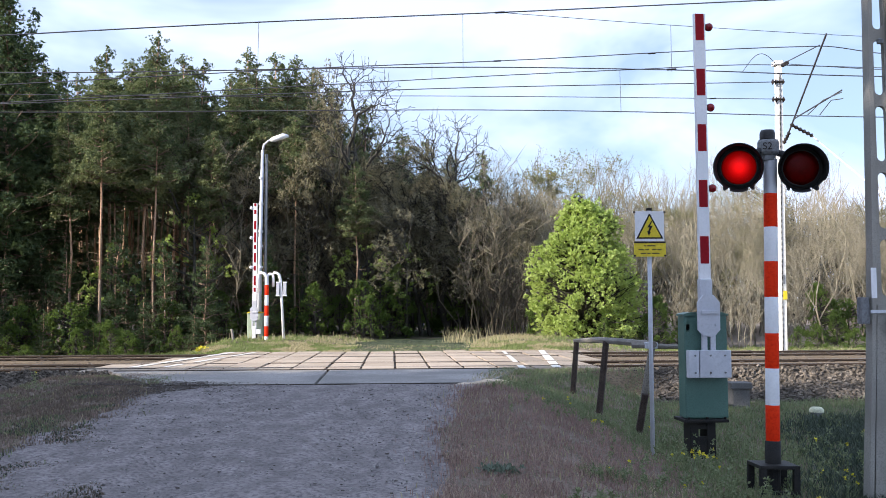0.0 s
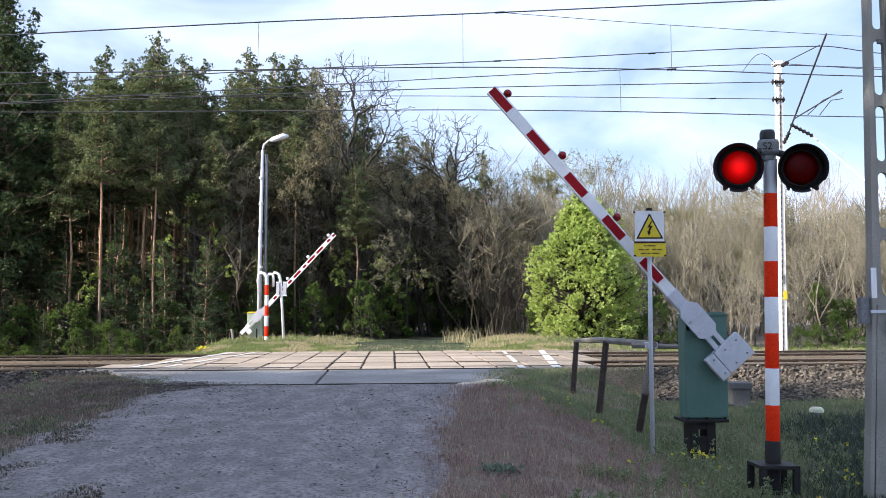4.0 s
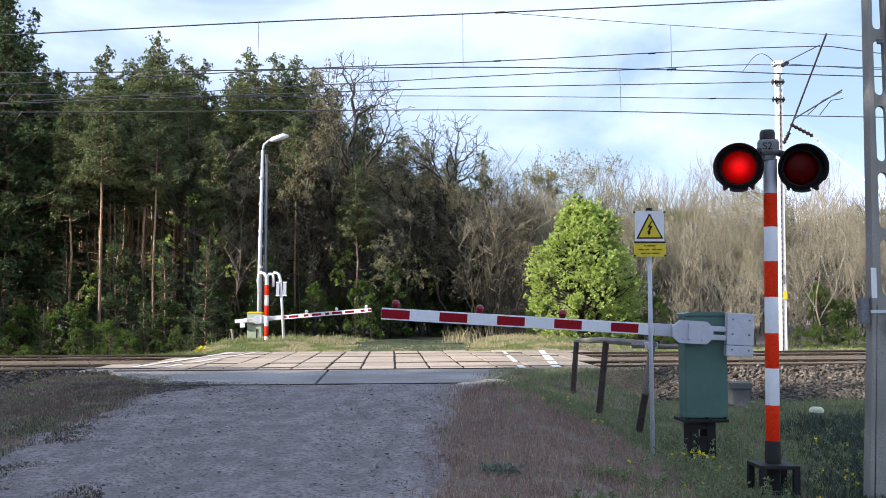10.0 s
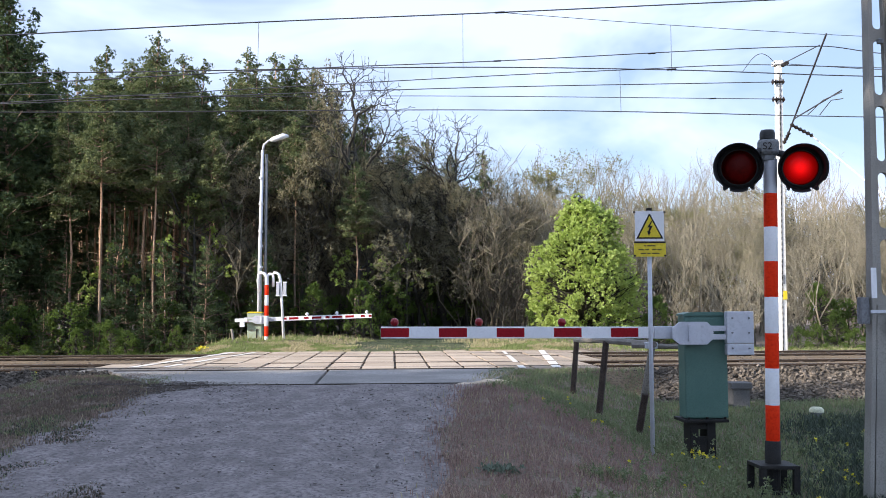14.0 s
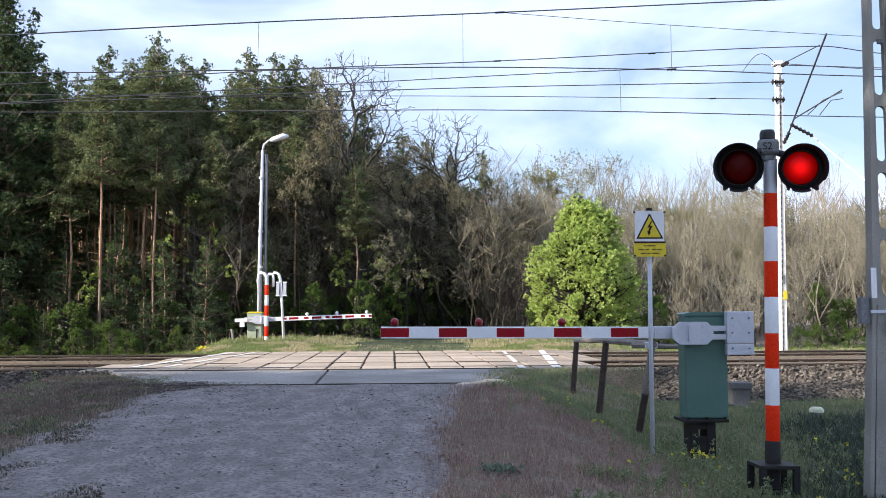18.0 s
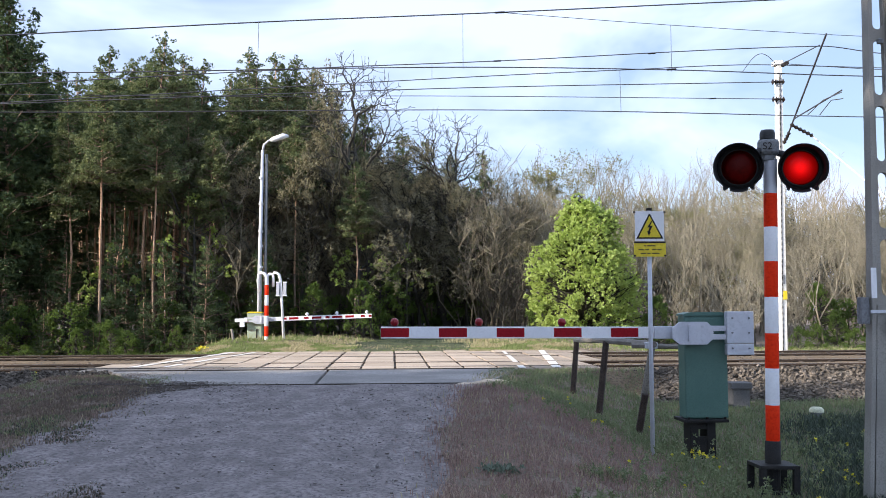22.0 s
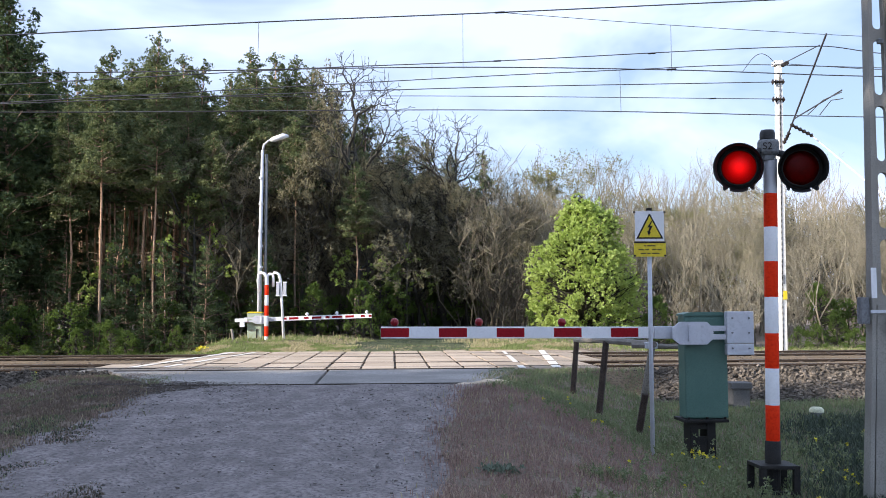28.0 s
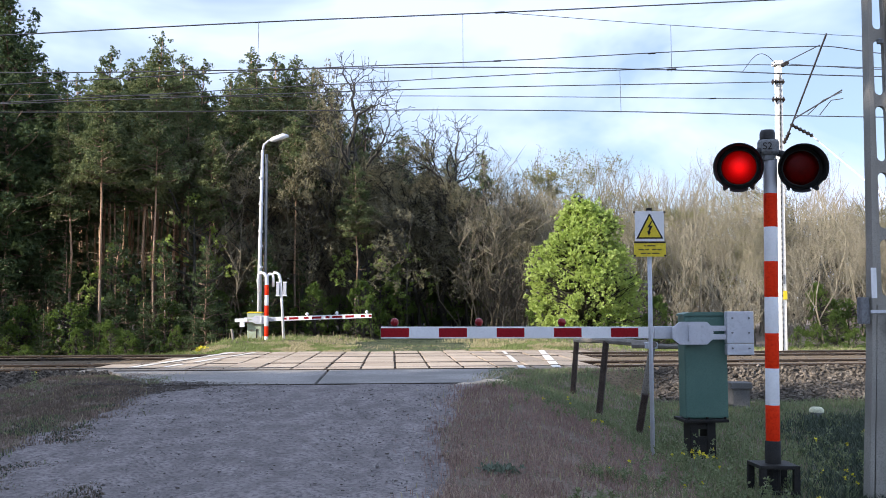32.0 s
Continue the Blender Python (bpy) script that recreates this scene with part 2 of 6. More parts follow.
def thing(name, at, label, category, group="", kind="", rz=0.0):
    ob = new(name)
    ob.empty_display_size = 0.2
    ob.matrix_world = pose(*at, 0, 0, rz)
    return tagged(ob, label, category, group, kind)


def structure(name, bm, material, label, smooth=False):
    ob = part(name, bm, material, None, "", smooth)
    return tagged(ob, label, "", "", "structure")


def box(bm, x0, x1, y0, y1, z0, z1, bevel=0.0):
    made = bmesh.ops.create_cube(bm, size=1.0)["verts"]
    for v in made:
        v.co = Vector((x0 + (v.co.x + 0.5) * (x1 - x0), y0 + (v.co.y + 0.5) * (y1 - y0), z0 + (v.co.z + 0.5) * (z1 - z0)))
    if bevel:
        edges = list({e for v in made for e in v.link_edges})
        bmesh.ops.bevel(bm, geom=edges, offset=bevel, segments=2, affect="EDGES", profile=0.6)
    return bm


def boxed(*a, bevel=0.004):
    return box(bmesh.new(), *a, bevel=bevel)


def rings(path, radii, n=8, caps=True):
    """A tube along a path, as vertices and faces."""
    vs, fs = [], []
    path = [Vector(p) for p in path]
    side = None
    for i, p in enumerate(path):
        d = (path[min(i + 1, len(path) - 1)] - path[max(i - 1, 0)]).normalized()
        if side is None:
            side = d.orthogonal().normalized()
        side = (side - d * side.dot(d)).normalized()
        up = d.cross(side)
        for k in range(n):
            a = 2 * math.pi * k / n
            vs.append(tuple(p + (side * math.cos(a) + up * math.sin(a)) * radii[i]))
    for i in range(len(path) - 1):
        for k in range(n):
            a, b = i * n + k, i * n + (k + 1) % n
            fs.append((a, b, b + n, a + n))
    if caps:
        fs.append(tuple(range(n - 1, -1, -1)))
        fs.append(tuple(range((len(path) - 1) * n, len(path) * n)))
    return vs, fs


def tube(p0, p1, r0, r1=None, n=10):
    return rings([p0, p1], [r0, r0 if r1 is None else r1], n)


def merged(*pieces):
    vs, fs = [], []
    for v, f in pieces:
        o = len(vs)
        vs.extend(v)
        fs.extend(tuple(i + o for i in q) for q in f)
    return vs, fs


def prism(outline, y0, y1, axis="y"):
    """An outline in (x, z) drawn out along y."""
    n = len(outline)
    vs = [(x, y0, z) for x, z in outline] + [(x, y1, z) for x, z in outline]
    fs = [tuple(range(n)), tuple(range(2 * n - 1, n - 1, -1))]
    fs += [(i, i + n, (i + 1) % n + n, (i + 1) % n) for i in range(n)]
    return vs, fs


def turned(profile, n=16, centre=(0, 0, 0), axis="z"):
    """A profile of (radius, height) turned round an axis."""
    vs, fs = [], []
    for r, h in profile:
        for k in range(n):
            a = 2 * math.pi * k / n
            c, s = r * math.cos(a), r * math.sin(a)
            p = {"z": (c, s, h), "y": (c, h, s), "x": (h, c, s)}[axis]
            vs.append((p[0] + centre[0], p[1] + centre[1], p[2] + centre[2]))
    for i in range(len(profile) - 1):
        for k in range(n):
            a, b = i * n + k, i * n + (k + 1) % n
            fs.append((a, b, b + n, a + n))
    return vs, fs


def smooth_step(a, b, x):
    t = min(1.0, max(0.0, (x - a) / (b - a)))
    return t * t * (3 - 2 * t)

# ---- ground, road, crossing, tracks ----
RAILS = (17.10, 18.60, 21.10, 22.60)
SKEW = 0.12


def road_mid(y):
    return -1.25 + 0.02 * (y - 8) if y < 13 else -0.9 + SKEW * (y - 17.0) if y > 20 else -1.15


def ground_z(x, y):
    on = 1 - smooth_step(2.6, 4.6, abs(x - road_mid(y)))
    side = -0.62 + 0.10 * smooth_step(2.5, -6, x)
    near = side + (side * 0 + 0.30 if x < -4 else 0.12) * smooth_step(9, 15, y)
    road = -0.58 + 0.485 * smooth_step(6.5, 13.6, y) + 0.04 * smooth_step(0, 7, y)
    z = near * (1 - on) + road * on
    if y > 13.6:
        deck = 1 - smooth_step(4.1, 5.4, abs(x - road_mid(y)))
        under = -0.5 * (1 - deck) - 0.05 * deck
        z = z + (under - z) * smooth_step(13.7, 15.6, y)
    far = 0.02 + 0.16 * smooth_step(24.5, 27, y) * (1 - 0.75 * (1 - smooth_step(1.6, 2.6, abs(x - road_mid(y) - 0.3)))) * (1 - smooth_step(5, 9, abs(x + 0.5)))
    far -= (0.42 if x < 0 else 0.25) * (smooth_step(3.9, 5.6, -x - 0.5) if x < 0 else smooth_step(5, 9, x + 0.5))
    z = z + (far - z) * smooth_step(23.6, 25.2, y)
    return z + 0.03 * noise.noise((x * 0.9, y * 0.9, 0)) + 0.012 * noise.noise((x * 4, y * 4, 3))


def soil_z(x, y):
    """The ground sheet lies a little lower where the road's gravel covers it."""
    inside = min(x - road_edge(y, -1), road_edge(y, 1) - x)
    z = ground_z(x, y) - (0.12 * smooth_step(0.0, 0.5, inside) if y < 13.8 else 0.0)
    if 13.6 < y < 23.9 and ramp_left(y) + 0.12 < x < ramp_right(y) - 0.12:
        z = min(z, -0.32)
    return z


def ramp_left(y):
    return -3.35 - 0.49 * (y - 13.52) if y < 16.2 else -5.2 + 0.2 * (y - 16.2)


def ramp_right(y):
    return 1.35 + 0.30 * (y - 13.52) if y < 16.2 else 3.3 + 0.14 * (y - 16.5)


def road_edge(y, side):
    w = 2.22 + 0.5 * (1 - smooth_step(9.3, 11.2, y)) if side < 0 else 2.15
    if side > 0:
        w += 0.35 * smooth_step(12.5, 13.6, y) - 0.33 * (1 - smooth_step(9.8, 12.2, y)) - 0.25 * (1 - smooth_step(6.8, 8.4, y))
    return road_mid(y) + side * w + 0.22 * noise.noise((side * 9.0, y * 0.8, 1.0)) + 0.16 * noise.noise((side * 5.0, y * 2.6, 4.0)) + 0.10 * noise.noise((side * 3.0, y * 7.5, 6.0))


def sheet(xs, ys, height):
    vs = [(x, y, height(x, y)) for y in ys for x in xs]
    w = len(xs)
    fs = [(j * w + i, j * w + i + 1, j * w + w + i + 1, j * w + w + i) for j in range(len(ys) - 1) for i in range(w - 1)]
    return vs, fs


fine_x = list(np.arange(-14, 14.01, 0.25))
fine_y = list(np.arange(1, 30.01, 0.25))
outer = [16, 20, 26, 34, 45, 60, 90, 150, 300, 800, 3000]
gx = [-v for v in reversed(outer)] + fine_x + outer
gy = [-3000, -800, -300, -120, -60, -30, -15, -8, -4, -1] + fine_y + [32, 35, 40, 46, 55, 70, 100, 160, 300, 800, 3000]
ground = structure("ground", sheet(gx, gy, soil_z), M_GROUND, "uneven verge soil with dry grass and moss", True)


rys = list(np.arange(-30, 0, 1.0)) + list(np.arange(0, 13.61, 0.16))
rv, rf = [], []
N_ACROSS = 28
for y in rys:
    a, b = road_edge(y, -1), road_edge(y, 1)
    for i in range(N_ACROSS + 1):
        f = i / N_ACROSS
        x = a + (b - a) * f
        lift = 0.035 * min(1.0, 6 * f, 6 * (1 - f)) - 0.02
        rut = -0.03 * (math.exp(-((x - road_mid(y) + 0.85) / 0.3) ** 2) + math.exp(-((x - road_mid(y) - 0.85) / 0.3) ** 2))
        end = smooth_step(12.6, 13.45, y)
        z = ground_z(x, y) + lift + rut + 0.02 * noise.noise((x * 1.7, y * 1.7, 8)) + 0.006 * noise.noise((x * 9, y * 9, 2))
        rv.append((x, y, z + (-0.047 + 0.008 * noise.noise((x * 2, y * 2, 8)) - z) * end))
w = N_ACROSS + 1
for j in range(len(rys) - 1):
    rf += [(j * w + i, j * w + i + 1, j * w + w + i + 1, j * w + w + i) for i in range(N_ACROSS)]
road = structure("road", (rv, rf), M_ROAD, "grey compacted gravel road with shallow wheel ruts", True)

# far side: a grassy track that runs on into the wood
tv, tf = [], []
for j, y in enumerate(np.arange(24.0, 75, 1.0)):
    for i in range(7):
        x = road_mid(y) + 0.3 + (i / 6 - 0.5) * 3.4
        tv.append((x, y, ground_z(x, y) + 0.012))
    if j:
        tf += [((j - 1) * 7 + i, (j - 1) * 7 + i + 1, j * 7 + i + 1, j * 7 + i) for i in range(6)]
# track colour darkened to carry the trees' shade
M_TRACKSOIL = surface("mossy forest track toned as shade", (0.045, 0.062, 0.024), (0.09, 0.10, 0.045), 0.9, 24, 0.95, 0.5, coord="World", step=0.02)
structure("forest_track", (tv, tf), M_TRACKSOIL, "mossy sandy track into the dark wood, darkened to stand for shade", True)

# ballast beds under the two tracks
def deck_left(y):
    return -5.35 + 0.20 * (y - 17.0)


def deck_right(y):
    return 3.35 + 0.14 * (y - 16.5)


def ballast_z(y, x=9.0):
    return -0.03 if 15.9 <= y <= 23.9 else (-0.03 - (15.9 - y) * (0.42 if x > 0 else 0.2) if y < 15.9 else -0.03 - (y - 23.9) * 0.5)


bx = [-900, -300, -100, -40, -25] + list(np.arange(-18, 20.1, 0.5)) + [28, 45, 100, 300, 900]
by = [14.6, 15.2, 15.9, 16.6, 17.5, 18.4, 19.2, 20.0, 20.8, 21.6, 22.4, 23.2, 23.9, 24.6]


def bed_height(x, y):
    drop = 0.26 if y > 15.95 and deck_left(y) - 0.2 < x < deck_right(y) else 0.0
    return ballast_z(y, x) - drop - 0.02 - 0.07 * (1 - smooth_step(15.55, 15.9, y)) + 0.014 * noise.noise((x * 1.3, y * 1.3, 5))


structure("ballast_bed", sheet(bx, by, bed_height), M_BALLAST_BED, "brown stained crushed stone railway bed", True)

RAIL_OUTLINE = [(-0.075, -0.17), (0.075, -0.17), (0.075, -0.157), (0.012, -0.135), (0.009, -0.045), (0.034, -0.03), (0.036, -0.008), (0.028, 0.0), (-0.028, 0.0), (-0.036, -0.008), (-0.034, -0.03), (-0.009, -0.045), (-0.012, -0.135), (-0.075, -0.157)]


def rail_mesh():
    n = len(RAIL_OUTLINE)
    vs = [(x, a, b) for x in (-600.0, 600.0) for a, b in RAIL_OUTLINE]
    return vs, [(i, (i + 1) % n, (i + 1) % n + n, i + n) for i in range(n)]


for c0, c1, which in ((RAILS[0], RAILS[1], "nearer"), (RAILS[2], RAILS[3], "farther")):
    track = thing("railway_track", (0, (c0 + c1) / 2, 0), "rusty steel rails on concrete sleepers in ballast", "railway track", "two railway tracks")
    for c in (c0, c1):
        r = part("rail", rail_mesh(), M_RUST, track, "rust brown steel rail with a polished head")
        r.location.y = c - (c0 + c1) / 2
        h = part("rail_head", ([(-600, -0.03, 0.002), (600, -0.03, 0.002), (600, 0.03, 0.002), (-600, 0.03, 0.002)], [(0, 1, 2, 3)]), M_RAILTOP, r, "bright worn running surface")
    sleeper_me = None
    for k in range(-45, 60):
        x = k * 0.6 + 0.3
        if -5.7 < x < 4.3:
            continue
        if sleeper_me is None:
            s = part("sleeper", prism([(-0.13, -0.36), (0.13, -0.36), (0.10, -0.155), (-0.10, -0.155)], -1.28, 1.28), M_SLEEPER, track)
            sleeper_me = s.data
        else:
            s = new("sleeper", sleeper_me)
            s.parent = track
        s.location = (x, 0, 0.025)
    clip_me = None
    for k in range(-45, 60):
        x = k * 0.6 + 0.3
        if -5.7 < x < 4.3 or not -14 < x < 16:
            continue
        for sy in (-0.86, -0.64, 0.64, 0.86):
            if clip_me is None:
                f = part("rail_clip", boxed(-0.05, 0.05, -0.05, 0.05, -0.16, -0.10, bevel=0.012), M_RUST, track)
                clip_me = f.data
            else:
                f = new("rail_clip", clip_me)
                f.parent = track
            f.location = (x, sy, 0.07)

# crossing deck: concrete slabs in rows beside and between the rails
crossing = tagged(new("crossing_deck"), "pale concrete slabs of a level crossing between steel rails", "", "", "structure")
ROWS = ((16.20, 17.03), (17.20, 18.52), (18.70, 19.86), (19.88, 21.02), (21.20, 22.52), (22.70, 23.85))


for y0, y1 in ROWS:
    part("joint_fill", ([(deck_left(y0) + 0.3, y0 + 0.01, -0.022), (deck_right(y0) - 0.05, y0 + 0.01, -0.022), (deck_right(y1) - 0.05, y1 - 0.01, -0.022), (deck_left(y1) + 0.3, y1 - 0.01, -0.022)], [(0, 1, 2, 3)]), M_JOINT, crossing, "dark dirt between the slabs")
rand = random.Random(4)
slab_me = {}
for y0, y1 in ROWS:
    k = -10
    while 0.06 + k * 0.6 < deck_right((y0 + y1) / 2):
        x0 = 0.06 + k * 0.6
        k += 1
        if x0 + 0.3 < deck_left((y0 + y1) / 2):
            continue
        kind_ = (y0, x0 > 1.75 + 0.14 * (y0 - 16.5))
        if kind_ not in slab_me:
            s = part("slab", boxed(-0.276, 0.276, 0.012, y1 - y0 - 0.012, -0.16, 0.0, bevel=0.006), M_SLABDIRT if kind_[1] else M_SLAB, crossing)
            slab_me[kind_] = s.data
        else:
            s = new("slab", slab_me[kind_])
            s.parent = crossing
        s.location = (x0 + 0.3, y0, rand.uniform(-0.007, 0.004))
        s.rotation_euler = (rand.uniform(-0.004, 0.004), rand.uniform(-0.006, 0.006), rand.uniform(-0.006, 0.006))
for corners in (((-4.65, 16.17), (-3.35, 13.52), (-1.09, 13.52), (-1.09, 16.17)), ((-1.04, 16.17), (-1.04, 13.52), (1.35, 13.52), (2.14, 16.17))):
    top = [(x, y, -0.03 if y < 14 else 0.0) for x, y in corners]
    low = [(x, y, -0.25) for x, y in corners]
    part("ramp_slab", (top + low, [(0, 1, 2, 3), (7, 6, 5, 4)] + [(i, i + 4, (i + 1) % 4 + 4, (i + 1) % 4) for i in range(4)]), M_RAMP, crossing, "grey worn concrete approach slab")

# dark strip stands in for the shadow line under the slab's front edge
part("edge_iron", boxed(-3.33, 1.32, 13.498, 13.517, -0.085, -0.036, bevel=0.003), M_JOINT, crossing, "dark strip painted as the shadow under the approach slab's edge")

def drift_z(x, y):
    u, v = (x - 1.40) * 0.85 + (y - 13.66) * 0.53, (y - 13.66) * 0.85 - (x - 1.40) * 0.53
    d = math.hypot(u / 0.85, v / 0.15) + 0.4 * noise.noise((x * 3.1, y * 3.1, 2))
    return ground_z(x, y) - 0.05 + 0.12 * (1 - smooth_step(0.1, 1.1, d)) - 0.15 * smooth_step(0.9, 1.3, d)


# sand with its tone lifted to stand in for sunlight on it
M_SAND = surface("dry sand paled for sunlight", (0.50, 0.42, 0.33), (0.60, 0.51, 0.40), 3, 50, 0.95, 0.5, c=(0.40, 0.33, 0.26), coord="World", step=0.02)
structure("sand_drift", sheet(list(np.arange(0.6, 2.3, 0.06)), list(np.arange(13.0, 14.3, 0.06)), drift_z), M_SAND, "sand drifted against the edge of the approach slab, paled as if sunlit", True)

# raised dark strip in place of the dark groove between approach and deck
part("edge_iron", boxed(-4.62, 2.1, 16.168, 16.196, -0.03, 0.016, bevel=0.003), M_JOINT, crossing, "raised dark strip for the groove between approach and deck")
# worn paint along the deck's edges
def paint_line(x, y0, y1, width, slope=SKEW):
    vs, fs = [], []
    for y in (y0, y1):
        m = x + slope * (y - 16.5)
        vs += [(m - width / 2, y, 0.009), (m + width / 2, y, 0.009)]
    return vs, [(0, 1, 3, 2)]


for x, y0, y1, wd, sl in ((2.86, 16.3, 17.0, 0.16, SKEW), (2.86, 17.25, 18.5, 0.16, SKEW), (2.86, 18.75, 21.0, 0.17, SKEW), (2.86, 21.25, 23.7, 0.15, SKEW), (2.25, 16.25, 17.0, 0.12, 0.07), (2.25, 18.2, 20.9, 0.10, 0.07), (2.25, 21.5, 23.2, 0.08, 0.07),
                          (-4.72, 17.25, 18.5, 0.17, SKEW), (-4.72, 18.75, 21.0, 0.17, SKEW), (-4.72, 21.3, 23.6, 0.15, SKEW), (-4.15, 17.25, 18.3, 0.13, SKEW), (-4.15, 18.9, 20.8, 0.13, SKEW), (-4.15, 21.4, 23.5, 0.12, SKEW)):
    part("edge_line", paint_line(x, y0, y1, wd, sl), M_PAINT_LINE, crossing, "worn white painted line")

# ---- barriers ----
def striped(pieces, base, along, parent):
    """Film stripes: short boxes end to end along a beam, each a part."""
    for a, b, material in pieces:
        part("stripe", boxed(min(a, b), max(a, b), -0.028, 0.028, -0.06, 0.06, bevel=0.006), material, parent)


def ball_lamp(parent, x, z0, s=1.0):
    lamp = part("warning_lamp", turned([(0.0, -0.046), (0.025, -0.04), (0.041, -0.021), (0.046, 0.0), (0.041, 0.021), (0.025, 0.04), (0.0, 0.046)], 14, (x, 0, z0 + 0.048), "y"), M_BALL, parent, "dark red round warning lamp", True)
    part("lamp_foot", boxed(x - 0.03, x + 0.03, -0.02, 0.02, z0 - 0.012, z0 + 0.012, bevel=0.003), M_BLACK, lamp)
    return lamp


def boom_arm(barrier, flip, far):
    """The swinging beam: built along -x from its pivot, or along +x when flipped."""
    d = 1 if flip else -1
    arm = new("boom")
    arm.parent = barrier
    tagged(arm, "red and white striped barrier boom with round red lamps")
    edge = 3.475
    beam = part("beam", boxed(min(d * 0.45, d * edge), max(d * 0.45, d * edge), -0.024, 0.024, -0.062, 0.062, bevel=0.005), M_WHITE, arm, "white painted aluminium beam")
    if not far:
        for k in range(5):
            a = edge - 0.002 - k * 0.61
            part("stripe", boxed(min(d * a, d * (a - 0.295)), max(d * a, d * (a - 0.295)), -0.027, 0.027, -0.047, 0.047, bevel=0.002), M_RED, arm, "dark red reflective stripe")
    else:
        for a, ln in ((3.47, 0.09), (3.27, 0.12), (2.95, 0.26), (2.60, 0.30), (2.22, 0.12), (1.98, 0.28), (1.60, 0.14), (1.30, 0.28), (0.95, 0.12)):
            part("stripe", boxed(min(d * a, d * (a - ln)), max(d * a, d * (a - ln)), -0.027, 0.027, -0.032, 0.032, bevel=0.002), M_RED, arm, "small dark red reflector strip")
    for x in (3.33, 2.44, 1.555):
        if far:
            lamp = part("warning_lamp", turned([(0.0, -0.05), (0.03, -0.045), (0.048, -0.02), (0.05, 0.01), (0.04, 0.04), (0.0, 0.05)], 12, (d * x, 0, 0.115), "y"), M_WHITE, arm, "pale housing of a boom lamp", True)
            part("lamp_foot", boxed(d * x - 0.03, d * x + 0.03, -0.02, 0.02, 0.05, 0.075), M_WHITE, lamp)
        else:
            ball_lamp(arm, d * x, 0.06)
    # steel socket, clamp and counterweight
    sock = part("socket", boxed(min(d * 0.22, d * 0.57), max(d * 0.22, d * 0.57), -0.05, 0.05, -0.066, 0.066, bevel=0.006), M_STEEL, arm, "galvanised beam socket")
    out = [(-0.40, 0.05), (-0.32, 0.115), (-0.03, 0.115), (0.03, 0.06), (0.03, -0.07), (-0.03, -0.125), (-0.32, -0.125), (-0.40, -0.06)]
    if flip:
        out = [(-x, z) for x, z in reversed(out)]
    plate = part("clamp_plate", prism(out, -0.13, -0.10), M_STEEL, arm, "grey steel clamp plate")
    for bx, bz in ((-0.28, 0.07), (-0.28, -0.08), (-0.08, 0.07), (-0.08, -0.08)):
        part("bolt", tube((-bx * d, -0.142, bz), (-bx * d, -0.13, bz), 0.012, n=6), M_STEEL, plate)
    part("clamp_rib", boxed(min(d * 0.20, d * 0.235), max(d * 0.20, d * 0.235), -0.15, -0.128, -0.085, 0.085, bevel=0.003), M_STEEL, plate)
    for z in (0.045, -0.045):
        part("weight_bar", boxed(min(-d * 0.02, -d * 0.30), max(-d * 0.02, -d * 0.30), -0.10, -0.06, z - 0.028, z + 0.028, bevel=0.004), M_STEEL, arm, "pale steel counterweight bar")
    if far:
        cw = part("counterweight", boxed(-0.56, -0.20, -0.12, -0.06, -0.055, 0.05, bevel=0.006), M_WHITE, arm, "white painted counterweight bar")
        part("counterweight_block", boxed(-0.42, -0.28, -0.12, -0.05, -0.20, -0.06, bevel=0.006), M_WHITE, cw)
        return arm
    x0, x1 = sorted((-d * 0.185, -d * 0.475))
    cw = part("counterweight", boxed(x0, x1, -0.135, -0.045, -0.115, 0.225, bevel=0.008), M_STEEL, arm, "grey plate steel counterweight")
    part("counterweight_plate", boxed(x0, x1, -0.135, -0.045, -0.235, -0.121, bevel=0.008), M_STEEL, cw)
    for bx in (x0 + 0.055, x1 - 0.055):
        for bz in (0.155, 0.0, -0.165):
            part("bolt", tube((bx, -0.152, bz), (bx, -0.134, bz), 0.010, n=6), M_HEAD, cw)
    return arm


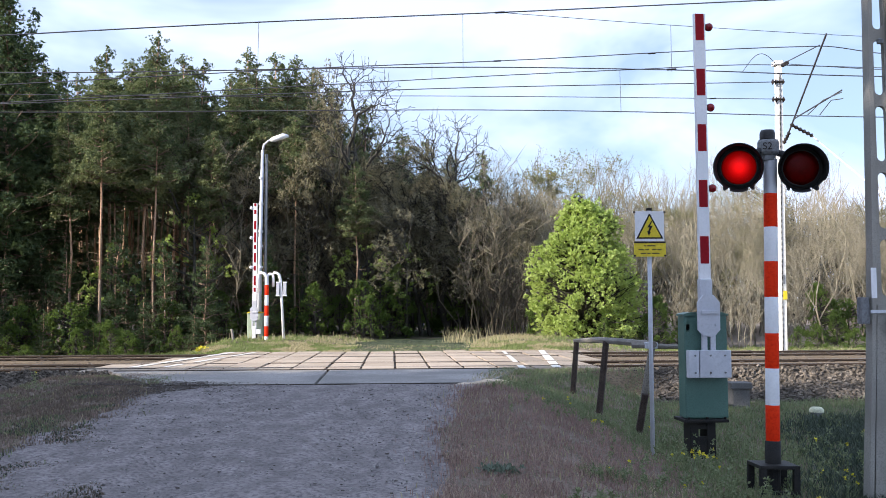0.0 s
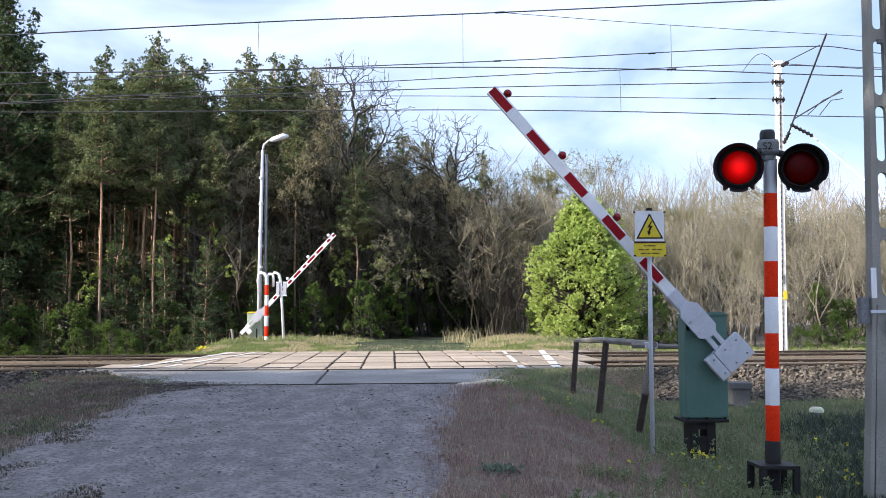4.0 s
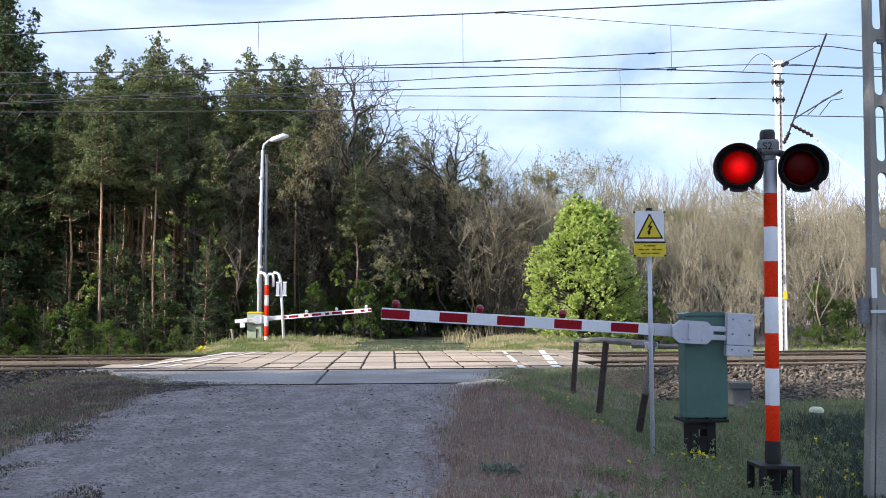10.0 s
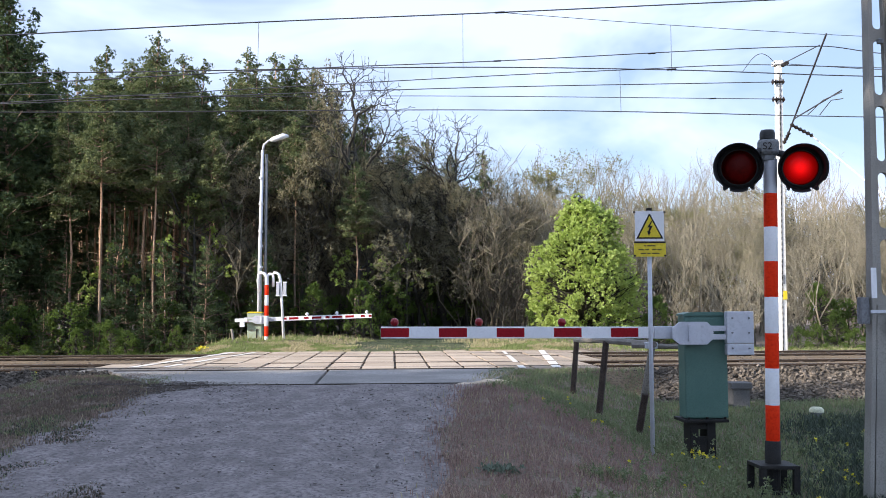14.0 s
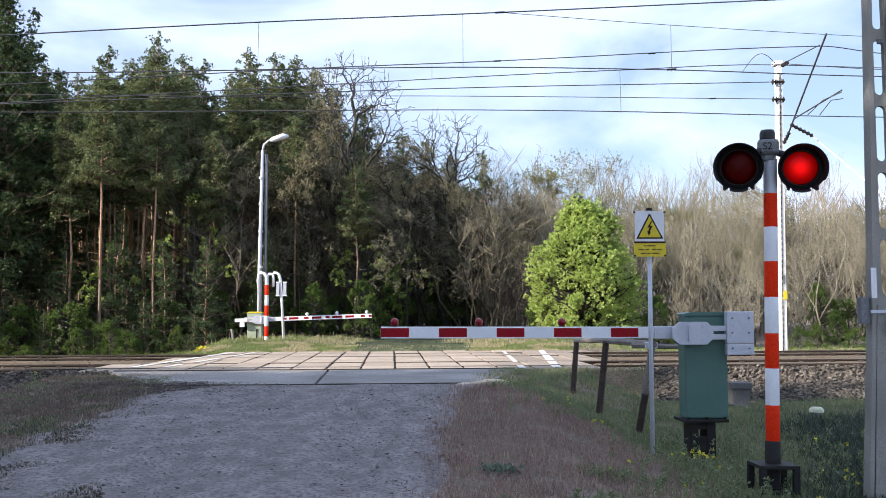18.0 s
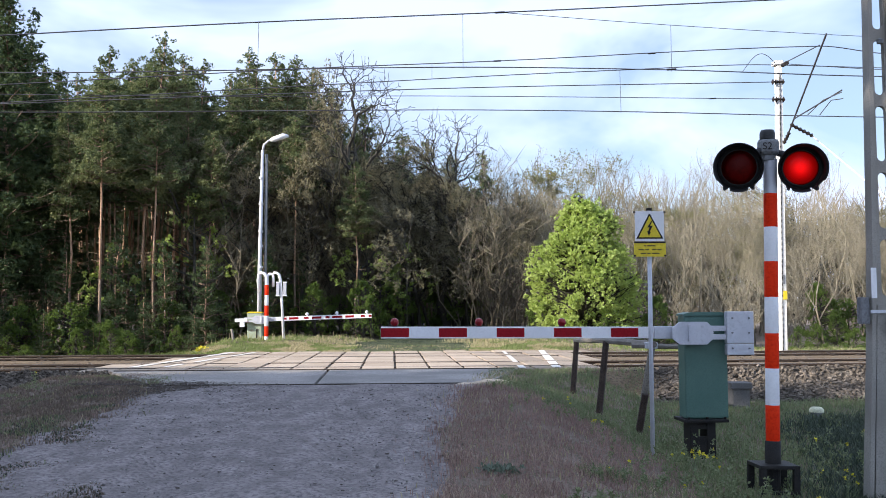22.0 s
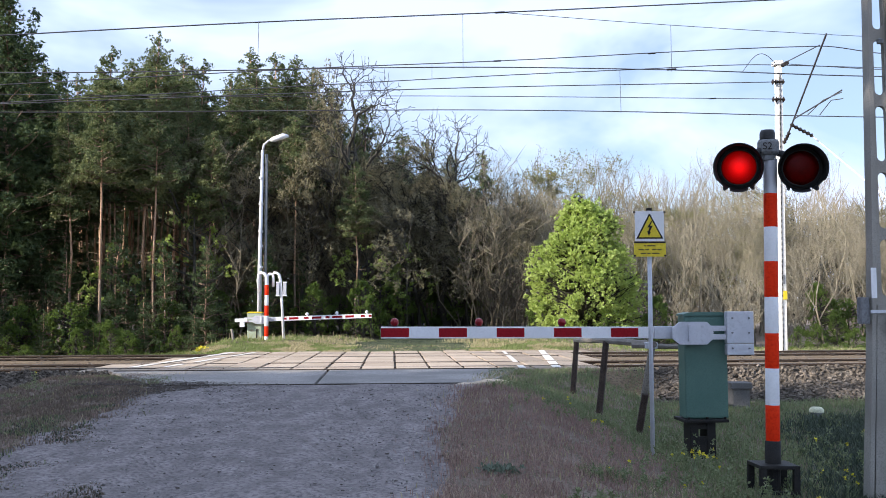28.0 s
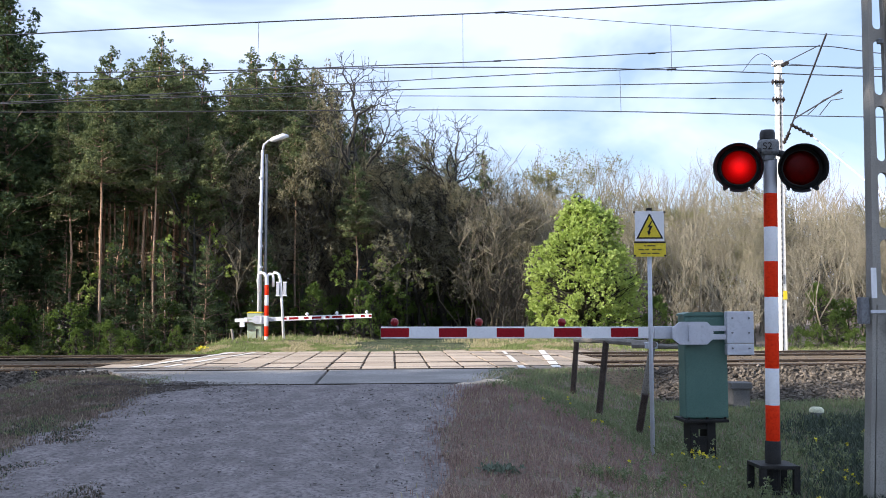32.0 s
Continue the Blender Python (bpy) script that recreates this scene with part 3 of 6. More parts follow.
def barrier(at, z_pivot, flip, far):
    """Drive cabinet on an iron pedestal, with its boom."""
    b = thing("level_crossing_barrier", at, "pale green cabinet with a striped half barrier boom" if far else "dark green drive cabinet on black pedestal with striped boom", "barrier", "pair of crossing barriers")
    paint = M_FARCAB if far else M_CABINET
    d = 1 if flip else -1
    h = z_pivot - at[2]
    top = h + (0.20 if not far else 0.22)
    bot = h - 0.915 if not far else 0.02
    hw = 0.232 if not far else 0.215
    deep = 0.25 if not far else 0.40
    body = part("cabinet", boxed(-hw, hw, 0.0, deep, bot, top - 0.02, bevel=0.02), paint, b, "weathered green sheet metal drive cabinet")
    part("cabinet_lid", prism([(-hw - 0.012, top - 0.02), (hw + 0.012, top - 0.02), (hw + 0.006, top), (hw - 0.07, top + 0.018), (-hw + 0.07, top + 0.018), (-hw - 0.006, top)], -0.014, deep + 0.014), paint if not far else M_YELLOW, body, "" if not far else "yellow topped lid")
    part("cabinet_door", boxed(-hw + 0.012, hw - 0.012, -0.004, 0.002, bot + 0.02, top - 0.05, bevel=0.002), paint, body)
    part("shaft", tube((0.0, -0.12, h), (0.0, 0.05, h), 0.045, n=14), M_STEEL, b, "steel boom shaft")
    if not far:
        part("warning_sticker", boxed(-hw + 0.015, -hw + 0.055, -0.004, 0.001, top - 0.18, top - 0.11, bevel=0.001), M_WHITE, body, "small white sticker")
        part("base_plate", boxed(-hw - 0.038, hw - 0.025, -0.07, 0.32, bot - 0.035, bot - 0.003, bevel=0.006), M_BLACK, b, "black iron base plate")
        for bx in (-0.22, -0.02, 0.17):
            part("bolt", tube((bx, -0.055, bot - 0.003), (bx, -0.055, bot + 0.022), 0.014, n=6), M_BLACK, b)
        for x0, x1 in ((-0.19, -0.10), (-0.01, 0.085)):
            part("pedestal_leg", boxed(x0, x1, 0.0, 0.24, -0.2, bot - 0.03, bevel=0.006), M_BLACK, b)
        part("pedestal_bar", boxed(-0.11, 0.0, 0.01, 0.05, bot - 0.11, bot - 0.03), M_BLACK, b)
        part("pedestal_bar", boxed(-0.11, 0.0, 0.01, 0.05, -0.2, bot - 0.19), M_BLACK, b)
    else:
        part("door_slot", boxed(0.05, 0.09, -0.02, -0.008, 0.12, 0.40), M_BLACK, body)
        part("sill", boxed(-hw - 0.05, hw + 0.03, -0.05, 0.5, -0.12, 0.02), M_CONCRETE, b)
    arm = boom_arm(b, flip, far)
    arm.location = (0, 0, h)
    return b, arm


near_barrier, near_boom = barrier((3.36, 10.05, -0.46), 0.732, False, False)
far_barrier, far_boom = barrier((-4.07, 28.55, 0.10), 0.765, True, True)

# ---- flashing light signal beside the road ----
SIG = Vector((3.265, 8.10, -0.66))
signal = thing("flashing_signal", SIG, "twin red flashing light signal on an orange striped post", "signal")
signal.matrix_world = pose(*SIG, 0, 1.0, 0)
post = part("post", tube((0, 0, 0.32), (0, 0, 2.90), 0.056, n=20), M_STEEL, signal, "galvanised steel post", True)
levels = (0.507, 0.81, 1.125, 1.427, 1.74, 2.05, 2.351, 2.644)
for i, (z0, z1) in enumerate(zip(levels, levels[1:])):
    part("band", turned([(0.0575, z0), (0.0585, z0 + 0.004), (0.0585, z1 - 0.004), (0.0575, z1)], 20), M_ORANGE if i % 2 == 0 else M_WHITE, post, "orange red reflective band" if i % 2 == 0 else "white reflective band", True)
part("foot_sleeve", turned([(0.066, 0.30), (0.066, 0.50), (0.058, 0.507)], 20), M_BLACK, signal, "black iron foot sleeve", True)
part("top_plate", boxed(-0.17, 0.17, -0.16, 0.16, 0.285, 0.315), M_BLACK, signal, "black iron stand plate")
for lx in (-0.145, 0.145):
    for ly in (-0.135, 0.135):
        part("stand_leg", boxed(lx - 0.028, lx + 0.028, ly - 0.02, ly + 0.02, -0.12, 0.287), M_BLACK, signal)
part("stand_bar", boxed(-0.06, 0.12, -0.15, -0.13, 0.07, 0.10), M_BLACK, signal)
part("inner_pipe", tube((0, 0, -0.1), (0, 0, 0.29), 0.06, n=16), M_BLACK, signal)
head_z = 2.885
part("upper_pipe", turned([(0.0576, levels[-1]), (0.0576, 2.95)], 20), M_STEEL, signal, "bare grey pipe below the bracket", True)
part("cap", turned([(0.066, 3.115), (0.066, 3.165), (0.056, 3.195), (0.0, 3.20)], 16, (-0.022, 0, 0.008)), M_HOOD, signal, "black round cap", True)
head = part("bracket", turned([(0.058, 2.93), (0.068, 2.935), (0.068, 2.975), (0.086, 2.99), (0.098, 3.005), (0.098, 3.09), (0.085, 3.115), (0.0, 3.12)], 8, (-0.016, 0, 0)), M_HEAD, signal, "grey cast signal bracket")
mark = bpy.data.curves.new("lettering", "FONT")
mark.body, mark.size, mark.extrude = "S2", 0.085, 0.002
mark.materials.append(M_BLACK)
lettering = new("lettering", mark)
lettering.parent = head
lettering.matrix_local = pose(-0.098, -0.082, 3.02, 90, 0, -22)

shutters = []


def lamp_unit(x, z, aim_turn):
    side = -1 if x < 0 else 1
    unit = new("lamp_unit")
    unit.parent = signal
    tagged(unit, "round black lamp housing with red lens and hood")
    unit.location = (x, -0.02, z)
    unit.rotation_euler = (radians(8), 0, radians(aim_turn))
    part("housing", turned([(0.0, 0.16), (0.10, 0.155), (0.165, 0.11), (0.185, 0.04), (0.19, -0.02), (0.182, -0.03), (0.165, -0.03), (0.165, 0.10), (0.0, 0.12)], 36, (0, 0, 0), "y"), M_HOOD, unit, "black rounded housing", True)
    # hood: an open tube with notches at its lower edge
    vs, fs = [], []
    n = 72
    for k in range(n):
        a = 2 * math.pi * k / n
        low = math.sin(a)
        reach = 0.21 if low > -0.55 else 0.15
        off = abs(math.degrees(a) - 270)
        flare = 0.1
        if 20 < off < 29:
            reach = 0.0
        elif off <= 20:
            reach, flare = 0.15, 0.17
        elif 29 <= off < 40:
            reach, flare = 0.20, 0.2
        c, s = math.cos(a), math.sin(a)
        for r, y in ((0.188, 0.02), (0.188 + flare * reach, -reach), (0.183 + flare * reach, -reach - 0.003), (0.181, 0.02)):
            vs.append((r * c, y, r * s))
    for k in range(n):
        a, b = k * 4, (k + 1) % n * 4
        for i in range(3):
            fs.append((a + i, b + i, b + i + 1, a + i + 1))
    part("hood", (vs, fs), M_HOOD, unit, "long black sun hood with cut lower edge", True)
    rim = part("lens_ring", turned([(0.148, -0.045), (0.170, -0.045), (0.170, -0.02), (0.148, -0.02)], 36, (0, 0, 0), "y"), M_HOOD, unit, "black lens ring", True)
    part("lens", turned([(0.0, -0.068), (0.05, -0.064), (0.10, -0.054), (0.135, -0.042), (0.152, -0.032)], 32, (0, 0, 0), "y"), M_LENS, unit, "red signal lens", True)
    part("bowl", turned([(0.0, 0.095), (0.11, 0.09), (0.15, 0.055), (0.16, -0.02)], 32, (0, 0, 0), "y"), M_BOWL, unit, "black bowl that absorbs the turned plate's glow", True)
    lamp = new("lamp_plate")
    lamp.parent = unit
    vs = [(0, 0, 0)] + [(0.142 * math.cos(2 * math.pi * k / 32), 0, 0.142 * math.sin(2 * math.pi * k / 32)) for k in range(32)]
    part_ob = part("lit_face", (vs, [(0, 1 + (k + 1) % 32, 1 + k) for k in range(32)]), M_LAMP_GLOW, lamp, "glowing red lamp face")
    part_ob.location.y = -0.004
    part("rear_face", turned([(0.149, -0.003), (0.149, 0.003), (0.10, 0.008), (0.0, 0.012)], 32, (0, 0, 0), "y"), M_LAMP_BACK, lamp, "dark red unlit side", True)
    part("arm", tube((0, 0.06, 0.08), (-side * 0.21, 0.10, 0.15), 0.03, n=10), M_HOOD, unit, "black bracket arm")
    part("hood_screw", boxed(-0.012, 0.012, -0.21, -0.19, 0.198, 0.206, bevel=0.002), M_HOOD, unit)
    return lamp


left_lamp = lamp_unit(-0.285, head_z - 0.02, -22)
right_lamp = lamp_unit(0.262, head_z - 0.012, -17)

# ---- high voltage warning sign ----
SIGN = (2.69, 9.76, -0.52)
sign = thing("warning_sign", SIGN, "white and yellow electric warning sign on thin steel post", "sign")
part("post", rings([(0, 0.03, -0.2), (0.0, 0.03, 1.2), (0.005, 0.03, 2.54)], [0.023] * 3, 14), M_STEEL, sign, "thin galvanised post", True)
board = part("upper_board", boxed(-0.155, 0.155, -0.006, 0.0, 2.21, 2.525, bevel=0.002), M_WHITE, sign, "white enamel board")
part("lower_board", prism([(-0.168, 2.195), (-0.168, 2.075), (-0.155, 2.05), (0.155, 2.05), (0.168, 2.075), (0.168, 2.195)], -0.006, 0.0), M_YELLOW, sign, "yellow enamel notice board")
part("border_strip", boxed(-0.166, 0.166, -0.009, -0.005, 2.19, 2.207, bevel=0.001), M_BLACK, board)
part("triangle_border", prism([(-0.142, 2.237), (0.142, 2.237), (0.006, 2.497), (-0.006, 2.497)], -0.0095, -0.0055), M_BLACK, board, "black triangle outline")
part("triangle", prism([(-0.118, 2.251), (0.118, 2.251), (0.0, 2.474)], -0.0125, -0.009), M_YELLOW, board, "yellow warning triangle")
part("lightning_mark", prism([(0.022, 2.425), (-0.028, 2.355), (-0.004, 2.355), (-0.018, 2.312), (-0.03, 2.316), (-0.012, 2.268), (0.012, 2.308), (-0.001, 2.308), (0.03, 2.372), (0.002, 2.372), (0.034, 2.425)], -0.016, -0.012), M_BLACK, board, "black lightning arrow")
for z, segs in ((2.163, ((-0.062, -0.04), (-0.03, 0.058))), (2.123, ((-0.122, -0.06), (-0.052, -0.012), (0.022, 0.07), (0.076, 0.124))), (2.083, ((-0.10, -0.04), (-0.03, 0.005), (0.018, 0.10)))):
    for a, b in segs:
        part("text_bar", boxed(a, b, -0.008, -0.0055, z - 0.007, z + 0.007, bevel=0.0005), M_INK, sign)
for x in (-0.16, 0.16):
    for z in (2.06, 2.515):
        part("corner_clip", boxed(x - 0.012, x + 0.012, -0.011, 0.006, z - 0.009, z + 0.009, bevel=0.002), M_BLACK, sign)
for z in (2.10, 2.30, 2.48):
    part("clamp", boxed(-0.145, 0.145, 0.0, 0.062, z - 0.012, z + 0.012), M_STEEL, sign)
part("post_cap", tube((0.005, 0.03, 2.535), (0.005, 0.03, 2.56), 0.032, n=10), M_BLACK, sign)

# ---- broken wooden railing beside the road ----
rail_fence = thing("wooden_railing", (2.8, 12.5, -0.3), "leaning old wooden railing with dark creosoted posts", "fence")
FX, FY, FZ = 2.8, 12.5, -0.3
for foot, top, r in (((2.77, 14.4, -0.30), (2.78, 14.25, 0.505), 0.044), ((2.76, 12.55, -0.45), (2.80, 12.35, 0.565), 0.046), ((2.945, 11.3, -0.62), (2.96, 11.05, 0.0), 0.046)):
    part("fence_post", rings([(foot[0] - FX - 0.03, foot[1] - FY, foot[2] - FZ), (top[0] - FX, top[1] - FY, top[2] - FZ)], [r, r * 0.92], 7), M_WOOD, rail_fence, "dark creosoted leaning post")
part("fence_post", rings([(2.955 - FX, 11.1 - FY, -0.05 - FZ), (3.03 - FX, 10.95 - FY, 0.57 - FZ)], [0.042, 0.038], 7), M_WOODGREY, rail_fence, "grey weathered upper post")
part("top_rail", rings([(2.79 - FX, 14.45 - FY, 0.52 - FZ), (2.80 - FX, 12.9 - FY, 0.575 - FZ), (2.86 - FX, 11.8 - FY, 0.585 - FZ), (3.02 - FX, 10.85 - FY, 0.58 - FZ)], [0.03, 0.042, 0.042, 0.038], 7), M_WOODGREY, rail_fence, "grey weathered top rail")
part("cross_piece", rings([(2.80 - FX, 11.02 - FY, 0.565 - FZ), (3.32 - FX, 10.92 - FY, 0.55 - FZ)], [0.035, 0.028], 6), M_WOODGREY, rail_fence, "pale broken crosspiece")
part("joint_strap", boxed(0.14, 0.27, -1.62, -1.50, 0.83, 0.90), M_STEEL, rail_fence)

# ---- small lineside things ----
# concrete colour lowered to carry the shade the bollard stands in
M_PIT = surface("grey concrete toned down as shade", (0.12, 0.12, 0.12), (0.17, 0.165, 0.16), 4, 60, 0.9, 0.4)
pit = thing("concrete_bollard", (5.23, 14.2, -0.52), "grey concrete bollard with a dark cap", "bollard")
part("bollard_body", boxed(-0.13, 0.13, -0.12, 0.12, 0, 0.33, bevel=0.02), M_PIT, pit)
part("bollard_cap", boxed(-0.165, 0.165, -0.15, 0.15, 0.31, 0.41, bevel=0.02), M_PIT, pit, "dark cap")
marker = thing("cable_marker", (5.84, 12.9, -0.66), "pale cream capped cable marker stone", "marker")
part("marker_cap", turned([(0.095, 0.225), (0.10, 0.262), (0.07, 0.295), (0.0, 0.30)], 10), surface("cream paint", (0.62, 0.63, 0.45), (0.7, 0.7, 0.52), 6, 60, 0.7, 0.2), marker, "cream painted cap", True)
part("marker_stem", turned([(0.075, 0.0), (0.075, 0.23), (0.10, 0.23)], 10), M_HEAD, marker)
stake = thing("wooden_stake", (-4.47, 27.3, 0.05), "short grey leaning wooden stake", "stake")
part("stake_body", rings([(0.03, 0, -0.1), (-0.06, 0, 0.46)], [0.045, 0.04], 6), M_WOODGREY, stake)

# ---- concrete pole by the road ----
pole = thing("concrete_pole", (4.085, 7.665, -0.75), "tall cast concrete pole with a ladder of narrow rounded slots", "pole")
POLE_H, SLOT = 9.5, 0.045
POLE_EDGE = ((0.0, 0.225), (0.21, 0.219), (1.31, 0.161), (2.2, 0.128), (4.25, 0.096), (POLE_H, 0.085))


def pole_mesh():
    """Two thick outer ribs, thinner inner flanks, and bars between rounded slots."""
    pieces = []
    for s in (-1, 1):
        rib = [(s * w, z) for z, w in POLE_EDGE] + [(s * (w - 0.035), z) for z, w in reversed(POLE_EDGE)]
        flank = [(s * (w - 0.034), z) for z, w in POLE_EDGE] + [(s * SLOT, z) for z, w in reversed(POLE_EDGE)]
        for outline, d in ((rib, 0.055), (flank, 0.022)):
            pieces.append(prism(outline if s < 0 else outline[::-1], -d, d))
    # the solid foot stands as deep as the ribs
    foot = [(-0.185, -0.2), (0.185, -0.2), (0.10, 1.75), (-0.10, 1.75)]
    pieces.append(prism(foot, -0.050, 0.050))
    ends = [(-0.2, 1.83)]
    z = 1.83
    while z < POLE_H - 0.7:
        ends.append((z + 0.467, z + 0.56))
        z += 0.56
    ends.append((z + 0.467, POLE_H))
    for low, high in ends:
        for s in (-1, 1):
            bar = [(s * SLOT, low - SLOT), (s * SLOT, high + SLOT)]
            bar += [(s * SLOT * math.cos(t), high + SLOT - SLOT * math.sin(t)) for t in (0.3, 0.6, 0.9, 1.2, 1.5708)]
            bar += [(s * SLOT * math.cos(t), low - SLOT + SLOT * math.sin(t)) for t in (1.5708, 1.2, 0.9, 0.6, 0.3)]
            pieces.append(prism(bar if s < 0 else bar[::-1], -0.020, 0.020))
    return merged(*pieces)


part("shaft", pole_mesh(), M_CONCRETE, pole, "weathered grey concrete shaft")
part("plate_strip", boxed(-0.150, -0.105, -0.062, -0.055, 1.81, 2.06, bevel=0.001), M_WHITE, pole, "white plate strip")
part("junction_box", boxed(-0.225, -0.155, -0.03, 0.05, 1.60, 1.82), M_HEAD, pole, "small grey box")
part("band_strap", boxed(-0.165, 0.165, -0.066, -0.055, 1.685, 1.712), M_STEEL, pole)
part("cable_bracket", boxed(-0.03, 0.12, -0.13, -0.05, 1.53, 1.66), M_BLACK, pole)
part("insulator_knob", turned([(0.0, 0.0), (0.025, 0.0), (0.03, 0.03), (0.0, 0.05)], 10, (0.0, -0.05, 3.94), "z"), M_HEAD, pole, "small blue grey fitting")

# ---- far catenary mast with its bracket ----
mast = thing("catenary_mast", (10.83, 25.8, -0.25), "tall whitewashed concrete overhead line mast with bracket arm", "mast")
part("shaft", prism([(-0.14, 0), (0.03, 0), (0.10, 8.15), (-0.02, 8.15)], -0.12, 0.12), M_MAST, mast, "white lime washed shaft")
part("down_cable", rings([(-0.09 + 0.012 * k / 10, -0.128, 0.1 + k * 0.08) for k in range(98)], [0.015 if k % 2 else 0.005 for k in range(98)], 6), M_BLACK, mast, "black twisted cable")
part("mast_sign", boxed(-0.05, 0.06, -0.14, -0.125, 1.52, 1.76), M_YELLOW, mast, "small yellow plate")
part("mast_sign", boxed(-0.045, 0.0, -0.14, -0.125, 1.95, 2.2), M_HEAD, mast, "dark cable box")
MX, MY, MZ = 10.83, 25.8, -0.25


def local(p):
    return (p[0] - MX, p[1] - MY, p[2] - MZ)




def chain(a, b, n, thick_, thin_):
    """A string of porcelain discs from a to b."""
    a, b = Vector(a), Vector(b)
    return rings([a.lerp(b, k / n) for k in range(n + 1)], [thick_ if k % 2 else thin_ for k in range(n + 1)], 8)


part("strut", rings([local((10.95, 25.55, 5.75)), local((10.72, 22.5, 7.78))], [0.024, 0.024], 8), M_WIRE, mast, "grey steel bracket strut")
part("strut_insulator", chain(local((10.93, 25.7, 5.62)), local((10.95, 25.4, 5.85)), 7, 0.058, 0.03), M_INSUL, mast, "brown porcelain insulator")
part("top_tie", rings([local((10.9, 25.75, 7.85)), local((10.63, 22.7, 7.55))], [0.013, 0.013], 6), M_WIRE, mast)
part("tie_insulator", chain(local((10.9, 25.6, 7.8)), local((10.87, 25.2, 7.77)), 7, 0.06, 0.03), M_INSUL, mast, "brown porcelain insulator")
part("steady_arm", rings([local((10.85, 24.8, 6.13)), local((10.57, 21.5, 6.13))], [0.018, 0.018], 6), M_WIRE, mast)
part("steady_arm", rings([local((10.0, 22.1, 5.66)), local((10.3, 21.9, 5.98)), local((10.6, 21.55, 6.1))], [0.011] * 3, 6), M_WIRE, mast)
part("steady_arm", rings([local((10.25, 22.0, 5.64)), local((10.5, 21.9, 5.98)), local((10.75, 21.8, 6.0))], [0.011] * 3, 6), M_WIRE, mast)
part("steady_insulator", chain(local((11.0, 25.4, 6.1)), local((11.64, 25.5, 5.81)), 11, 0.062, 0.025), M_INSUL, mast, "dark insulator chain")
part("stay", rings([local((11.64, 25.5, 5.81)), local((12.84, 25.0, 4.51)), local((14.5, 24.2, 2.7))], [0.022] * 3, 6), M_PALEWIRE, mast, "pale stay wire")
for z in (7.36, 6.86):
    ins = part("feeder_insulator", merged(tube((-0.2, -0.1, z + 0.25), (0.16, -0.1, z + 0.25), 0.035, n=8), *[turned([(0.0, -0.03), (0.085, 0.0), (0.0, 0.03)], 10, (x, -0.1, z + 0.25), "x") for x in (-0.17, -0.08, 0.02, 0.12)]), M_INSUL, mast, "brown porcelain feeder insulator")
part("jumper_loop", rings([(-0.05 - 1.0 * k / 10, -0.1, 8.1 + 0.36 * math.sin(k / 10 * 3.5) - 0.12 * k / 10) for k in range(11)], [0.009] * 11, 5), M_WIRE, mast)
part("top_cap", boxed(-0.09, 0.14, -0.14, 0.14, 8.1, 8.22), M_MAST, mast)

# ---- overhead wires ----
def wire(name, points, r, label, material=M_WIRE, group="overhead wires"):
    """A wire through a few supports, with a smooth sag between them."""
    pts = [Vector(p) for p in points]
    path = []
    slope = [(pts[min(i + 1, len(pts) - 1)] - pts[max(i - 1, 0)]) / (pts[min(i + 1, len(pts) - 1)].x - pts[max(i - 1, 0)].x) for i in range(len(pts))]
    for i in range(len(pts) - 1):
        p, q, dx = pts[i], pts[i + 1], pts[i + 1].x - pts[i].x
        for k in range(8):
            t = k / 8
            path.append(p * (2 * t ** 3 - 3 * t * t + 1) + slope[i] * dx * (t ** 3 - 2 * t * t + t) + q * (3 * t * t - 2 * t ** 3) + slope[i + 1] * dx * (t ** 3 - t * t))
    path.append(pts[-1])
    ob = part(name, rings(path, [r] * len(path), 5), material, None)
    return tagged(ob, label, "wire", group)


wire("messenger_wire", [(-60, 18, 6.6), (-14, 18, 5.77), (-7.77, 18, 6.17), (-2.53, 18, 6.51), (2.1, 18, 6.76), (8.8, 18, 7.15), (30, 18, 8.2)], 0.013, "dark twisted carrier wire above the nearer track")
wire("auxiliary_wire", [(2.1, 18, 6.76), (5.46, 18, 6.55), (9.69, 18, 6.36), (30, 18, 5.8)], 0.006, "thin auxiliary wire above the nearer track")
wire("contact_wire", [(-60, 18, 5.5), (-7.76, 18, 5.48), (0.99, 18, 5.67), (5.47, 18, 5.66), (9.66, 18, 5.57), (60, 18, 5.5)], 0.011, "dark contact wire above the nearer track")
wire("messenger_wire", [(-60, 22, 5.9), (-16, 22, 5.36), (-9.46, 22, 5.76), (1.21, 22, 6.45), (5.46, 22, 6.69), (9.24, 22, 6.85), (30, 22, 6.3)], 0.011, "dark carrier wire above the farther track")
wire("contact_wire", [(-60, 22, 5.5), (-9.45, 22, 5.57), (1.21, 22, 5.70), (5.45, 22, 5.69), (11.77, 22, 5.60), (60, 22, 5.5)], 0.012, "dark contact wire above the farther track")
wire("messenger_wire", [(-60, 22, 6.4), (-16, 22, 5.78), (-8.97, 22, 6.21), (-1.88, 22, 6.66), (2.33, 22, 6.87), (10.3, 22, 7.32), (11.83, 22, 7.16), (40, 22, 6.0)], 0.012, "dark carrier wire on the bracket arm")
wire("feeder_wire", [(-60, 25.6, 6.4), (-18, 25.6, 6.22), (-10.42, 25.6, 6.55), (1.41, 25.6, 7.07), (10.62, 25.6, 7.33)], 0.013, "dark feeder wire ending on the mast")
wire("feeder_wire", [(-60, 25.6, 7.0), (-5.97, 25.6, 6.80), (1.4, 25.6, 6.86), (10.62, 25.6, 6.85)], 0.010, "dark feeder wire ending on the mast")
